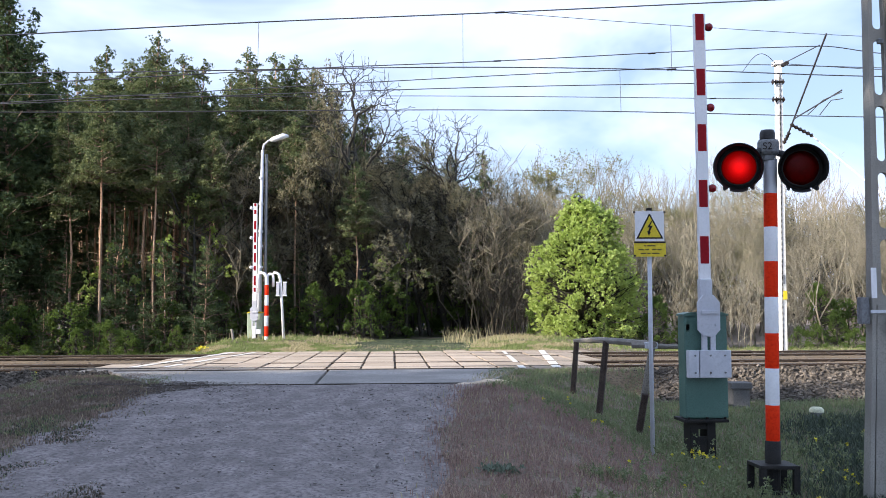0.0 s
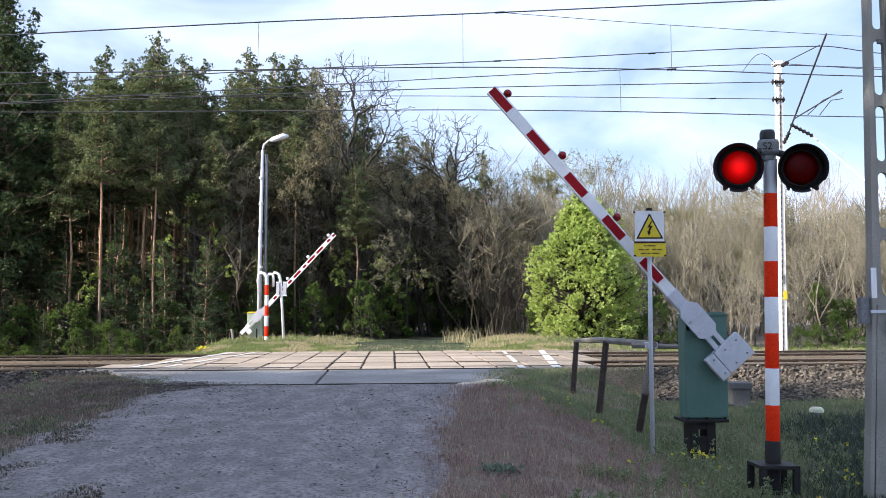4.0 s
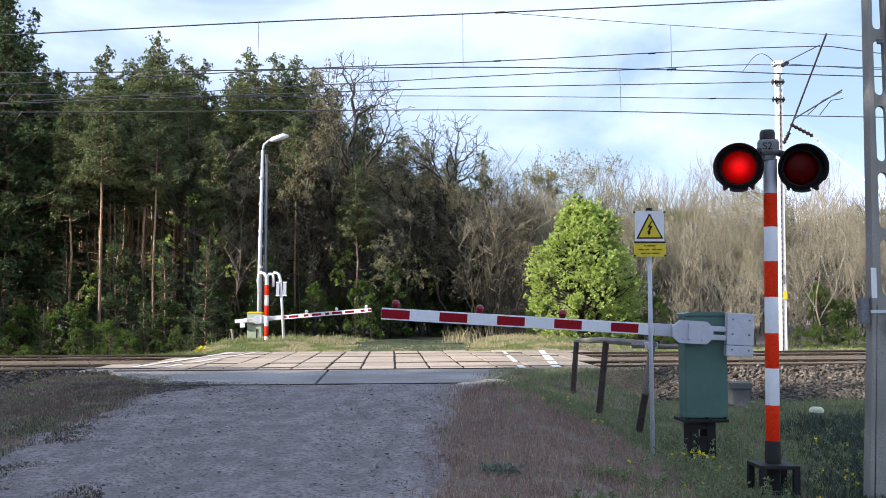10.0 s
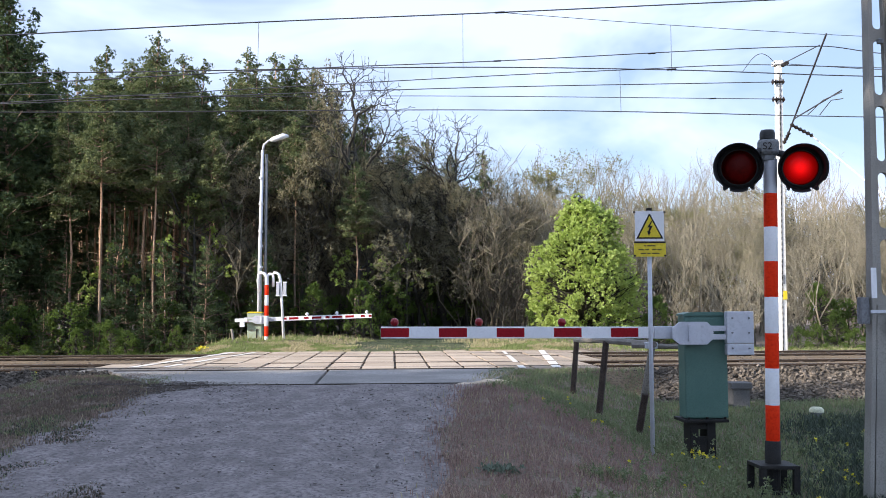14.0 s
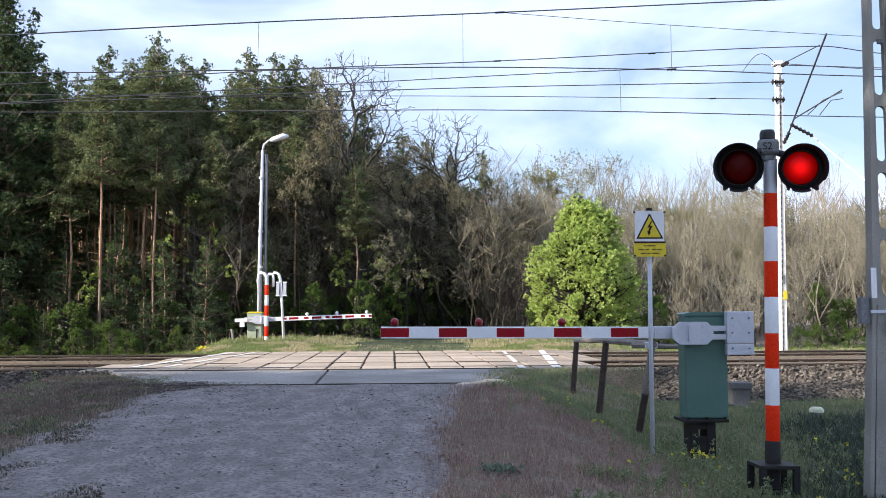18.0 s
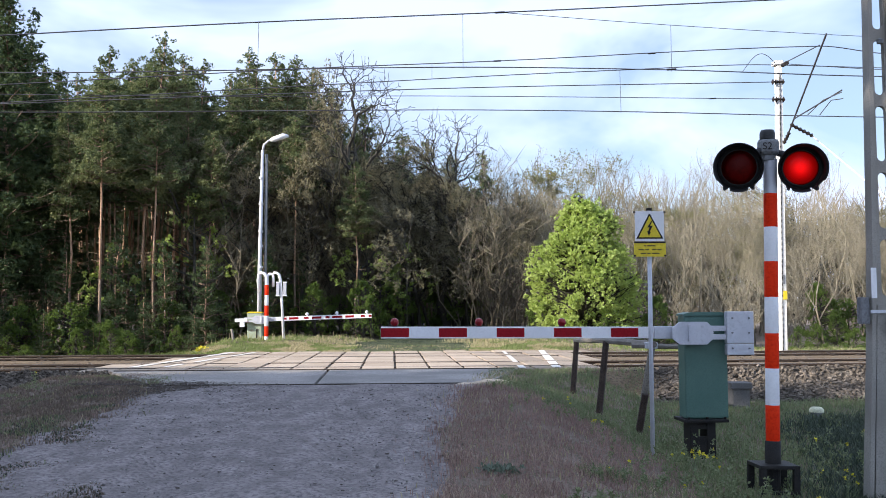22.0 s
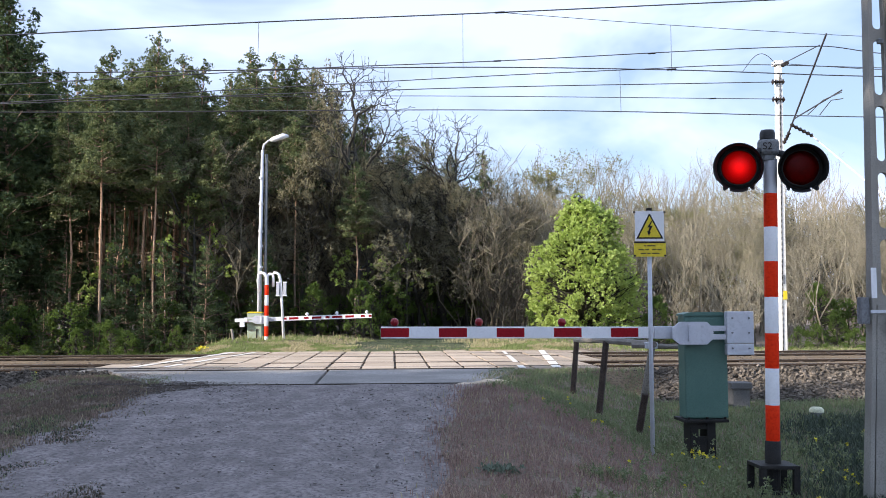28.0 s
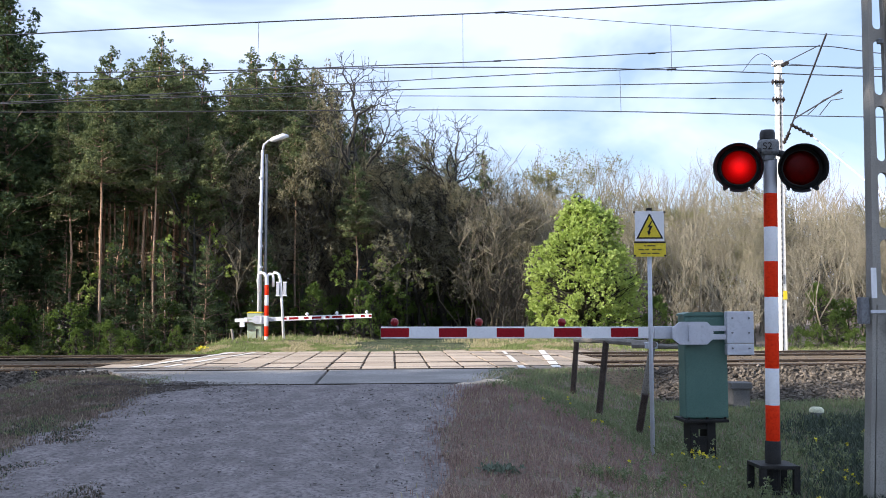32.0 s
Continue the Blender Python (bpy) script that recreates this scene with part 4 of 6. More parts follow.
wire("feeder_wire", [(10.95, 25.6, 7.85), (13.5, 25.0, 7.55), (40, 25, 6.8)], 0.010, "dark feeder wire leaving the mast")
for p, q in (((-2.534, 18, 6.51), (-2.548, 18, 5.56)), ((1.378, 18, 6.72), (1.378, 18, 5.64)), ((5.459, 18, 6.55), (5.459, 18, 5.63)), ((5.422, 22, 6.69), (5.433, 22, 5.66)), ((11.4, 22, 7.0), (11.4, 22, 5.6)), ((0.95, 22, 6.8), (0.95, 22, 6.45))):
    tagged(part("dropper", tube(p, q, 0.005, n=5), M_WIRE, None), "thin dropper wire between carrier and contact wire", "wire", "overhead wires")
for p in ((2.1, 18, 6.76), (2.5, 22, 6.88), (6.2, 22, 7.1), (5.459, 18, 5.67), (8.9, 25.6, 6.85)):
    tagged(part("wire_clamp", tube((p[0] - 0.09, p[1], p[2] - 0.005), (p[0] + 0.09, p[1], p[2] + 0.005), 0.02, n=8), M_BLACK, None), "small dark clamp on an overhead wire", "clamp", "overhead wire clamps")

# ---- far side: street lamp, signal seen from behind, goose-neck pipes ----
lamp = thing("street_lamp", (-4.06, 29.5, 0.0), "tall grey street lamp with a white head", "street lamp")
part("column", rings([(0, 0, -0.2), (0.0, 0, 2.4), (0.06, 0, 6.0)], [0.075, 0.06, 0.045], 12), M_STEEL, lamp, "pale grey steel column", True)
part("rear_leg", rings([(0.16, 0.1, -0.2), (0.17, 0.1, 5.9)], [0.05, 0.04], 8), M_HEAD, lamp, "darker grey rear column", True)
part("outreach", rings([(0.06, 0, 5.95), (0.10, 0, 6.18), (0.24, -0.02, 6.30), (0.42, -0.05, 6.36)], [0.04, 0.035, 0.032, 0.03], 8), M_STEEL, lamp, "", True)
part("lamp_head", rings([(0.30, -0.05, 6.31), (0.42, -0.05, 6.345), (0.70, -0.06, 6.44), (0.86, -0.06, 6.45)], [0.05, 0.085, 0.09, 0.04], 8), M_WHITE, lamp, "white plastic lamp head", True)
for z in (2.35, 3.0, 3.45, 4.3, 5.1):
    part("column_band", tube((0.02, 0, z), (0.03, 0, z + 0.06), 0.075, n=12), M_WHITE if z < 2.5 else M_STEEL, lamp)

back_signal = thing("flashing_signal", (-3.645, 28.0, 0.08), "rear of a signal on an orange and white striped post", "signal")
bp = part("post", tube((0, 0, -0.1), (0, 0, 1.95), 0.055, n=14), M_STEEL, back_signal, "", True)
for i in range(6):
    z0 = -0.10 + i * 0.30
    part("band", turned([(0.057, z0), (0.058, z0 + 0.003), (0.058, z0 + 0.297), (0.057, z0 + 0.3)], 16), M_WHITE if i % 2 == 0 else M_ORANGE, bp, "white band" if i % 2 == 0 else "orange red band", True)
part("arch_pipe", rings([(0, 0, 1.85), (-0.01, 0, 1.95), (-0.08, 0, 2.04), (-0.17, 0, 2.06), (-0.23, 0, 2.0), (-0.25, 0, 1.85), (-0.22, 0, 1.5)], [0.05, 0.05, 0.045, 0.045, 0.045, 0.045, 0.04], 10), M_WHITE, back_signal, "white bent pipe", True)
for x0, zl, foot in ((0.19, 1.75, False),):
    part("hook_pipe", rings([(0.02, 0.05, 1.98), (0.08, 0.05, 2.02), (0.15, 0.05, 2.02), (0.18, 0.05, 1.95), (0.18, 0.05, 1.65)], [0.04] * 5, 8), M_WHITE, back_signal, "white bent pipe", True)
neck = thing("goose_neck_post", (-3.16, 28.0, 0.08), "white bent pipe post with two hanging grey boxes", "post")
part("pipe", rings([(0.03, 0, -0.1), (-0.06, 0, 1.5), (-0.09, 0, 1.85), (-0.13, 0, 2.0), (-0.2, 0, 2.05), (-0.3, 0, 2.05)], [0.04, 0.036, 0.04, 0.04, 0.04, 0.04], 10), M_WHITE, neck, "white painted bent pipe", True)
for x in (-0.20, 0.0):
    bx = part("hanging_box", boxed(x, x + 0.085, -0.06, 0.06, 1.40, 1.76), M_STEEL, neck, "grey louvred box")
    part("box_lid", boxed(x - 0.012, x + 0.097, -0.07, 0.07, 1.76, 1.79), M_WHITE, bx)
    part("box_base", boxed(x - 0.012, x + 0.097, -0.07, 0.07, 1.37, 1.40), M_WHITE, bx)
bluepost = thing("blue_post", (1.75, 55.0, -0.25), "small blue grey post beside the forest track", "post")
part("post_body", boxed(-0.16, 0.16, -0.1, 0.1, 0.0, 1.35), surface("blue grey paint", (0.09, 0.12, 0.16), (0.12, 0.15, 0.2), 4, 60, 0.7, 0.1), bluepost)

# ---- trees ----
def spray(vs, fs, at, n, size, rnd, up=0.0, flat=1.0, wide=0.32, out=None):
    """A tuft of n slim leaves round a point."""
    for _ in range(n):
        d = Vector((rnd.gauss(0, 1), rnd.gauss(0, 1), rnd.gauss(0, 1) * flat + up))
        if out is not None:
            d += out
        d.normalize()
        s = d.cross(Vector((rnd.gauss(0, 1), rnd.gauss(0, 1), rnd.gauss(0, 1)))).normalized() * size * wide
        ln = size * rnd.uniform(0.7, 1.25)
        c = at + d * size * rnd.uniform(0.0, 0.25)
        o = len(vs)
        vs.extend((tuple(c - s * 0.35), tuple(c + d * ln * 0.55 + s), tuple(c + d * ln), tuple(c + d * ln * 0.5 - s)))
        fs.append((o, o + 1, o + 2, o + 3))


def limb_path(a, b, rnd, n=4, wob=0.06, droop=0.0):
    a, b = Vector(a), Vector(b)
    ln = (b - a).length
    pts = []
    for i in range(n + 1):
        t = i / n
        p = a.lerp(b, t)
        if 0 < i:
            p += Vector((rnd.gauss(0, 1), rnd.gauss(0, 1), rnd.gauss(0, 1))) * ln * wob * (0.5 if i == n else 1)
            p.z += droop * ln * 4 * t * (1 - t)
        pts.append(p)
    return pts


def cushion(vs, fs, at, r, n, size, rnd, wide=0.17, flat=0.8):
    """A rounded pad: a small uneven core with n needle tufts standing out of it."""
    o = len(vs)
    for d in ((1, 0, 0), (0, 1, 0), (-1, 0, 0), (0, -1, 0), (0, 0, 1), (0, 0, -1)):
        k = r * rnd.uniform(0.25, 0.5)
        vs.append((at.x + d[0] * k, at.y + d[1] * k, at.z + d[2] * k * flat))
    fs.extend((o + i, o + (i + 1) % 4, o + 4 + j) if j == 0 else (o + (i + 1) % 4, o + i, o + 5) for i in range(4) for j in (0, 1))
    for _ in range(max(3, n // 7)):
        # one shoot: seven needles fanned round its tip
        d = Vector((rnd.gauss(0, 1), rnd.gauss(0, 1), rnd.gauss(0.35, 0.9))).normalized()
        c = at + Vector((d.x, d.y, d.z * flat)) * r * rnd.uniform(0.5, 1.0)
        lead = (d + Vector((0, 0, 0.7))).normalized()
        for _ in range(7):
            e = (lead * 0.8 + Vector((rnd.gauss(0, 0.6), rnd.gauss(0, 0.6), rnd.gauss(0, 0.6)))).normalized()
            s = e.cross(Vector((rnd.gauss(0, 1), rnd.gauss(0, 1), rnd.gauss(0, 1)))).normalized() * size * wide
            ln = size * rnd.uniform(0.7, 1.2)
            o = len(vs)
            vs.extend((tuple(c - s * 0.6), tuple(c + e * ln * 0.5 + s), tuple(c + e * ln), tuple(c + e * ln * 0.45 - s)))
            fs.append((o, o + 1, o + 2, o + 3))


def make_pine(seed, h, base, spread, needle=None, pad=0.25, tufts=105, size=0.075, tiers=22, thin=0.0098):
    """Pine: bare lower trunk, tiers of rising limbs, each carrying rounded pads of needles."""
    rnd = random.Random(seed)
    tree = new("pine_tree")
    lean = rnd.uniform(-0.03, 0.03)
    tp = [(lean * h * (i / 7) ** 2 + rnd.gauss(0, 0.03), rnd.gauss(0, 0.04), h * i / 7 * 0.985) for i in range(8)]
    tp[0] = (0, 0, -0.3)
    r0 = thin * h
    part("trunk", rings(tp[:3], [r0 * (1 - 0.75 * i / 7) for i in range(3)], 8), M_BARK, tree, "grey brown lower trunk", True)
    part("upper_trunk", rings(tp[2:], [r0 * (1 - 0.77 * i / 7) for i in range(2, 8)], 7), M_PINEBARK, tree, "orange upper trunk", True)
    lv, lf, nv, nf = [], [], [], []
    phase = rnd.uniform(0, 6.28)
    for k in range(tiers):
        f = (k + rnd.uniform(-0.3, 0.3)) / tiers
        f = max(0.0, f)
        z = h * (base + (1 - base) * f * 0.98)
        reach = spread * min(1.0, 0.62 + 1.6 * f) * (1.0 - f) ** 0.95 * (1 + 0.22 * math.sin(phase + f * 11)) + 0.06
        for _ in range(rnd.choice((3, 4, 5)) if f < 0.8 else 3):
            a = rnd.uniform(0, 2 * math.pi)
            ln = reach * rnd.uniform(0.6, 1.2)
            c = Vector((lean * h * (z / h) ** 2, 0, z))
            tip = c + Vector((math.cos(a) * ln, math.sin(a) * ln, ln * (0.05 + 0.5 * f + rnd.uniform(-0.12, 0.18))))
            path = limb_path(c, tip, rnd, 3, 0.05)
            v, fc = rings(path, [0.032 * (1 - f * 0.6), 0.024, 0.016, 0.008], 4, False)
            o = len(lv)
            lv.extend(v)
            lf.extend(tuple(i + o for i in q) for q in fc)
            for j in range(2 + int(ln / (pad * 0.95))):
                t = 1.0 - 0.68 * j / (2 + int(ln / (pad * 0.95))) - rnd.uniform(0, 0.08)
                i = min(2, int(t * 3))
                p = path[i].lerp(path[i + 1], t * 3 - i) + Vector((rnd.gauss(0, 0.13), rnd.gauss(0, 0.13), rnd.uniform(0.02, 0.16))) * (1 + ln * 0.4)
                cushion(nv, nf, p, pad * rnd.uniform(0.55, 1.15) * (1 - 0.5 * f), int(tufts * (1 - 0.45 * f)), size * rnd.uniform(0.85, 1.2), rnd)
    for i in range(4):
        cushion(nv, nf, Vector((lean * h + rnd.gauss(0, 0.03), rnd.gauss(0, 0.03), h * (1.0 - 0.018 * i))), pad * (0.2 + 0.13 * i), tufts // 2, size, rnd, 0.17, 1.6)
    for _ in range(7):
        z0 = h * rnd.uniform(0.12, max(0.14, base))
        a = rnd.uniform(0, 6.28)
        v, fc = rings(limb_path((0, 0, z0), (math.cos(a) * 0.9, math.sin(a) * 0.9, z0 + rnd.uniform(-0.2, 0.2)), rnd, 2, 0.08), [0.012, 0.008, 0.003], 4, False)
        o = len(lv)
        lv.extend(v)
        lf.extend(tuple(i + o for i in q) for q in fc)
    tagged(part("branchwork", (lv, lf), M_BARK, tree), kind="stuff")
    part("crown", (nv, nf), needle or M_NEEDLE, tree, "tufted dark green needle crown")
    return tree


def make_bare(seed, h, spread, bark, levels=5, fork=0.22, thick=0.011, twigs=3, crook=0.2, buds=3, haze=None, fine=0.005, pull=0.3, kids_=(3, 4), rise=0.15, stem=0.34, twig=0.22):
    """Leafless broadleaf tree: forking limbs down to fine twigs."""
    rnd, tips = random.Random(seed), random.Random(seed + 500)
    tree = new("bare_tree")
    tv, tf, bv, bf, kv, kf = [], [], [], [], [], []

    def grow(p, d, ln, r, level):
        n = 5 if level < 3 else 3
        pts = [p]
        q, e = Vector(p), Vector(d)
        for i in range(n):
            e = (e + (Vector((rnd.gauss(0, 1), rnd.gauss(0, 1), rnd.gauss(0, 0.8) + rise)) - Vector((q.x, q.y, 0)) * pull) * crook * (0.7 if level < 2 else 1.0)).normalized()
            q = q + e * ln / n
            pts.append(q.copy())
        rad = [r * (1 - 0.45 * i / n) for i in range(n + 1)]
        v, fc = rings(pts, rad, 7 if level == 0 else 5 if level < 3 else 3, False)
        vs, fs = (tv, tf) if level == 0 else (bv, bf)
        o = len(vs)
        vs.extend(v)
        fs.extend(tuple(i + o for i in x) for x in fc)
        if level >= levels:
            for q in pts[1:]:
                spray(kv, kf, q, buds, twig, tips, 0.5, 1.0, 0.03 if haze is None else 0.16, out=e * 0.8)
            return
        kids = rnd.choice(kids_) if level < levels - 1 else twigs
        for k in range(kids):
            t = rnd.uniform(0.35, 1.0) if k else 1.0
            i = min(n - 1, int(t * n))
            s = pts[i].lerp(pts[i + 1], t * n - i if t < 1 else 1.0)
            side = Vector((rnd.gauss(0, 1), rnd.gauss(0, 1), rnd.gauss(0, 0.6))).normalized()
            nd = (e * (0.75 if k else 1.3) + side * spread + Vector((0, 0, fork))).normalized()
            grow(s, nd, ln * rnd.uniform(0.52, 0.76), max(fine, r * (0.5 if k else 0.64)), level + 1)

    grow(Vector((0, 0, -0.2)), Vector((rnd.gauss(0, 0.05), rnd.gauss(0, 0.05), 1)), h * stem, h * thick, 0)
    top = max(v[2] for v in bv)
    k = h / top
    # keep the crown over the foot
    zm = sum(v[2] for v in bv) / len(bv)
    sx, sy = (sum(v[i] for v in bv) / len(bv) / zm * k for i in (0, 1))
    tv = [(x * k - sx * z, y * k - sy * z, z * k) for x, y, z in tv]
    bv = [(x * k - sx * z, y * k - sy * z, z * k) for x, y, z in bv]
    part("trunk", (tv, tf), M_MIDTWIG if bark is M_TWIG else bark, tree, "", True)
    kv = [(x * k - sx * z, y * k - sy * z, z * k) for x, y, z in kv]
    part("crown", (bv, bf), bark, tree, "leafless forking limbs and fine twigs")
    tagged(part("twig_haze", (kv, kf), haze or bark, tree, "fine twig ends and buds"), kind="stuff")
    return tree


def make_oak(seed, h, wide, count=950):
    """Leafless oak: limbs that fork towards points spread through a rounded crown."""
    rnd = random.Random(seed)
    tree = new("bare_oak")
    tv, tf, bv, bf = [], [], [], []
    points = []
    while len(points) < count:
        d = Vector((rnd.uniform(-1, 1), rnd.uniform(-1, 1), rnd.uniform(-0.75, 1)))
        if 0.35 < d.length < 1.0:
            d *= 1 + 0.22 * noise.noise(d * 2.2 + Vector((seed, 0, 0)))
            points.append(Vector((d.x * wide, d.y * wide, h * 0.66 + d.z * h * 0.31)))

    def limb(a, b, r0, r1, vs, fs, n=3):
        path = limb_path(a, b, rnd, n, 0.07)
        path[-1] = Vector(b)
        v, fc = rings(path, [r0 + (r1 - r0) * i / n for i in range(n + 1)], 6 if r0 > 0.04 else 3, False)
        o = len(vs)
        vs.extend(v)
        fs.extend(tuple(i + o for i in q) for q in fc)

    def thick(n):
        return max(0.009, 0.0048 * math.sqrt(n))

    def fork(p, pts, parent):
        if len(pts) == 1:
            limb(p, pts[0], min(parent, 0.011), 0.005, bv, bf, 2)
            return
        k = min(len(pts), rnd.choice((2, 3, 3)))
        seeds = rnd.sample(pts, k)
        for _ in range(3):
            groups = [[] for _ in range(k)]
            for q in pts:
                groups[min(range(k), key=lambda i: (q - seeds[i]).length_squared)].append(q)
            seeds = [sum(g, Vector()) / len(g) if g else seeds[i] for i, g in enumerate(groups)]
        for g, c in zip(groups, seeds):
            if g:
                e = p.lerp(c, 0.55 if len(g) > 3 else 0.7)
                r = thick(len(g))
                limb(p, e, min(parent, r * 1.15), r, bv, bf)
                fork(e, g, r)

    top = Vector((rnd.gauss(0, 0.1), rnd.gauss(0, 0.1), h * 0.32))
    limb(Vector((0, 0, -0.2)), top, thick(count) * 1.25, thick(count), tv, tf, 4)
    fork(top, points, thick(count))
    part("trunk", (tv, tf), M_OAKTWIG, tree, "", True)
    part("crown", (bv, bf), M_OAKTWIG, tree, "leafless crooked limbs and fine twigs")
    return tree


def make_leafy(name, seed, h, wd, count, size, leaf, low=0.04, tall=1.0, top_narrow=0.35):
    """A leafy crown of many small leaves in clumps, on limbs."""
    rnd = random.Random(seed)
    tree = new(name)
    lv, lf, nv, nf = [], [], [], []
    part("trunk", rings([(0, 0, -0.2), (0.03, 0.02, h * 0.3), (-0.02, 0, h * 0.85)], [0.02 * h, 0.014 * h, 0.004 * h], 7), M_OAKTWIG, tree, "", True)
    clumps = []
    boughs = []
    for _ in range(max(10, count // 50)):
        f = rnd.uniform(low, 0.97)
        prof = math.sin(math.pi * min(1.0, 0.26 + 0.70 * f)) ** 0.8 * (1 - top_narrow * f)
        a = rnd.uniform(0, 2 * math.pi)
        rr = wd / 2 * prof * rnd.uniform(0.72, 1.06)
        boughs.append((Vector((rr * math.cos(a), rr * math.sin(a), h * f)), wd * rnd.uniform(0.07, 0.13)))
    for i in range(count * 7 // 10):
        c, r = boughs[i % len(boughs)]
        d = Vector((rnd.gauss(0, 1), rnd.gauss(0, 1), rnd.gauss(0.3, 0.8))).normalized()
        clumps.append(c + d * r * rnd.uniform(0.4, 1.0))
    for _ in range(count - len(clumps)):
        f = rnd.uniform(low, 1.0) ** 0.9
        prof = math.sin(math.pi * min(1.0, 0.26 + 0.70 * f)) ** 0.8 * (1 - top_narrow * f)
        a = rnd.uniform(0, 2 * math.pi)
        lump = 1 + 0.55 * noise.noise((math.cos(a) * 1.9, math.sin(a) * 1.9, f * 5 + seed)) + 0.25 * noise.noise((math.cos(a) * 5, math.sin(a) * 5, f * 11 + seed))
        rr = wd / 2 * prof * lump * math.sqrt(rnd.uniform(0.1, 0.85))
        clumps.append(Vector((rr * math.cos(a), rr * math.sin(a), h * f)))
    for c in clumps:
        spray(nv, nf, c, 9, size * rnd.uniform(0.75, 1.25), rnd, 0.25, 0.8, 0.42, out=Vector((c.x, c.y, 0)) * 0.5 / max(0.3, wd))
    for c in clumps[::6]:
        b = Vector((0, 0, max(0.2, c.z - 0.35 * (abs(c.x) + abs(c.y)))))
        v, fc = rings(limb_path(b, c, rnd, 2, 0.05), [0.006 * h, 0.004 * h, 0.002 * h], 4, False)
        o = len(lv)
        lv.extend(v)
        lf.extend(tuple(i + o for i in q) for q in fc)
    tagged(part("branchwork", (lv, lf), M_OAKTWIG, tree), kind="stuff")
    part("crown", (nv, nf), leaf, tree, "crown of small leaves with gaps")
    return tree


def place(source, used, spots, label, category, group):
    """First spot takes the tree itself, the rest copies; sx is the scale."""
    for x, y, s, turn in spots:
        m = pose(x, y, ground_z(x, y), 0, 0, turn)
        if source.name not in used:
            used.add(source.name)
            ob = source
            ob.matrix_world = m
        else:
            ob = copy_thing(source, m)
        ob.scale = (s, s, s)
        tagged(ob, label, category, group)
    return ob


def make_shrub(seed, h, wd, bark, stems=16):
    """Leafless thicket: many thin stems from one root, each with side twigs."""
    rnd = random.Random(seed)
    bush = new("bare_shrub")
    vs, fs = [], []

    def add(path, radii):
        v, fc = rings(path, radii, 3, False)
        o = len(vs)
        vs.extend(v)
        fs.extend(tuple(i + o for i in q) for q in fc)

    for _ in range(stems):
        a, r = rnd.uniform(0, 6.283), wd / 2 * math.sqrt(rnd.random())
        foot = Vector((math.cos(a) * r * 0.5, math.sin(a) * r * 0.5, -0.15))
        tip = Vector((math.cos(a) * r * 1.2, math.sin(a) * r * 1.2, h * rnd.uniform(0.55, 1.0)))
        path = limb_path(foot, tip, rnd, 5, 0.035)
        add(path, [0.022, 0.018, 0.014, 0.010, 0.007, 0.004])
        for _ in range(13):
            k = rnd.randrange(1, 5)
            s = path[k].lerp(path[k + 1], rnd.random())
            d = Vector((rnd.gauss(0, 0.5), rnd.gauss(0, 0.5), rnd.uniform(0.3, 1.0))).normalized() * h * rnd.uniform(0.10, 0.24)
            e = s + d
            add([s, s + d * 0.5 + Vector((rnd.gauss(0, 0.03), rnd.gauss(0, 0.03), 0)), e], [0.010, 0.008, 0.004])
            for _ in range(3):
                f = s + d * rnd.uniform(0.3, 1.0)
                g = Vector((rnd.gauss(0, 0.6), rnd.gauss(0, 0.6), rnd.uniform(0.2, 1.0))).normalized() * h * rnd.uniform(0.05, 0.12)
                add([f, f + g], [0.007, 0.003])
    part("thicket", (vs, fs), bark, bush, "thin leafless stems and twigs")
    return bush


used = set()
H = [make_pine(15, 10.0, 0.56, 1.30, thin=0.0066), make_pine(16, 10.0, 0.62, 1.15, thin=0.006)]
T = [make_pine(61, 10.0, 0.50, 1.55, thin=0.007, tiers=18), make_pine(62, 10.0, 0.56, 1.25, thin=0.0065, tiers=15), make_pine(63, 10.0, 0.52, 0.95, thin=0.006, tiers=17)]
# PD takes the darker needles so the left pines read as shaded
PD = make_pine(64, 10.0, 0.18, 1.75, M_SPRUCE, tiers=46, thin=0.006)
P = [make_pine(11, 10.0, 0.30, 1.55, thin=0.006), make_pine(12, 10.0, 0.40, 1.45), make_pine(13, 10.0, 0.46, 1.35, thin=0.0075), make_pine(14, 10.0, 0.36, 1.7)]
S = [make_pine(21, 5.0, 0.05, 1.15, M_SPRUCE, 0.21, 70, 0.065, 16), make_pine(22, 5.0, 0.08, 1.0, M_SPRUCE, 0.21, 70, 0.065, 16)]
B = [make_bare(k, 10.0, sp, M_TWIG, fork=fk, twigs=4, buds=3, stem=0.5, thick=0.009, fine=0.0065, crook=0.13, haze=M_OAKBUD if k in (32, 33) else None, twig=0.10 if k in (32, 33) else 0.22) for k, sp, fk in ((31, 0.62, 0.2), (32, 0.55, 0.28), (33, 0.7, 0.16), (36, 0.5, 0.32))]
OPEN = [make_bare(k, 10.0, 0.5, M_TWIG, 5, 0.34, 0.009, 3, 0.12, 2, stem=0.46, fine=0.006, kids_=(2, 3, 3, 4)) for k in (71, 72, 73)]
BUD = make_bare(37, 10.0, 0.75, M_TWIG, fork=0.12, twigs=7, buds=5, haze=M_BUD, stem=0.46, twig=0.1)
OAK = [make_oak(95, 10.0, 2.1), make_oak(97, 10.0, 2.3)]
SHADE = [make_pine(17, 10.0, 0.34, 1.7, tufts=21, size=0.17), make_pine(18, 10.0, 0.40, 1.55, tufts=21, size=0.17)]
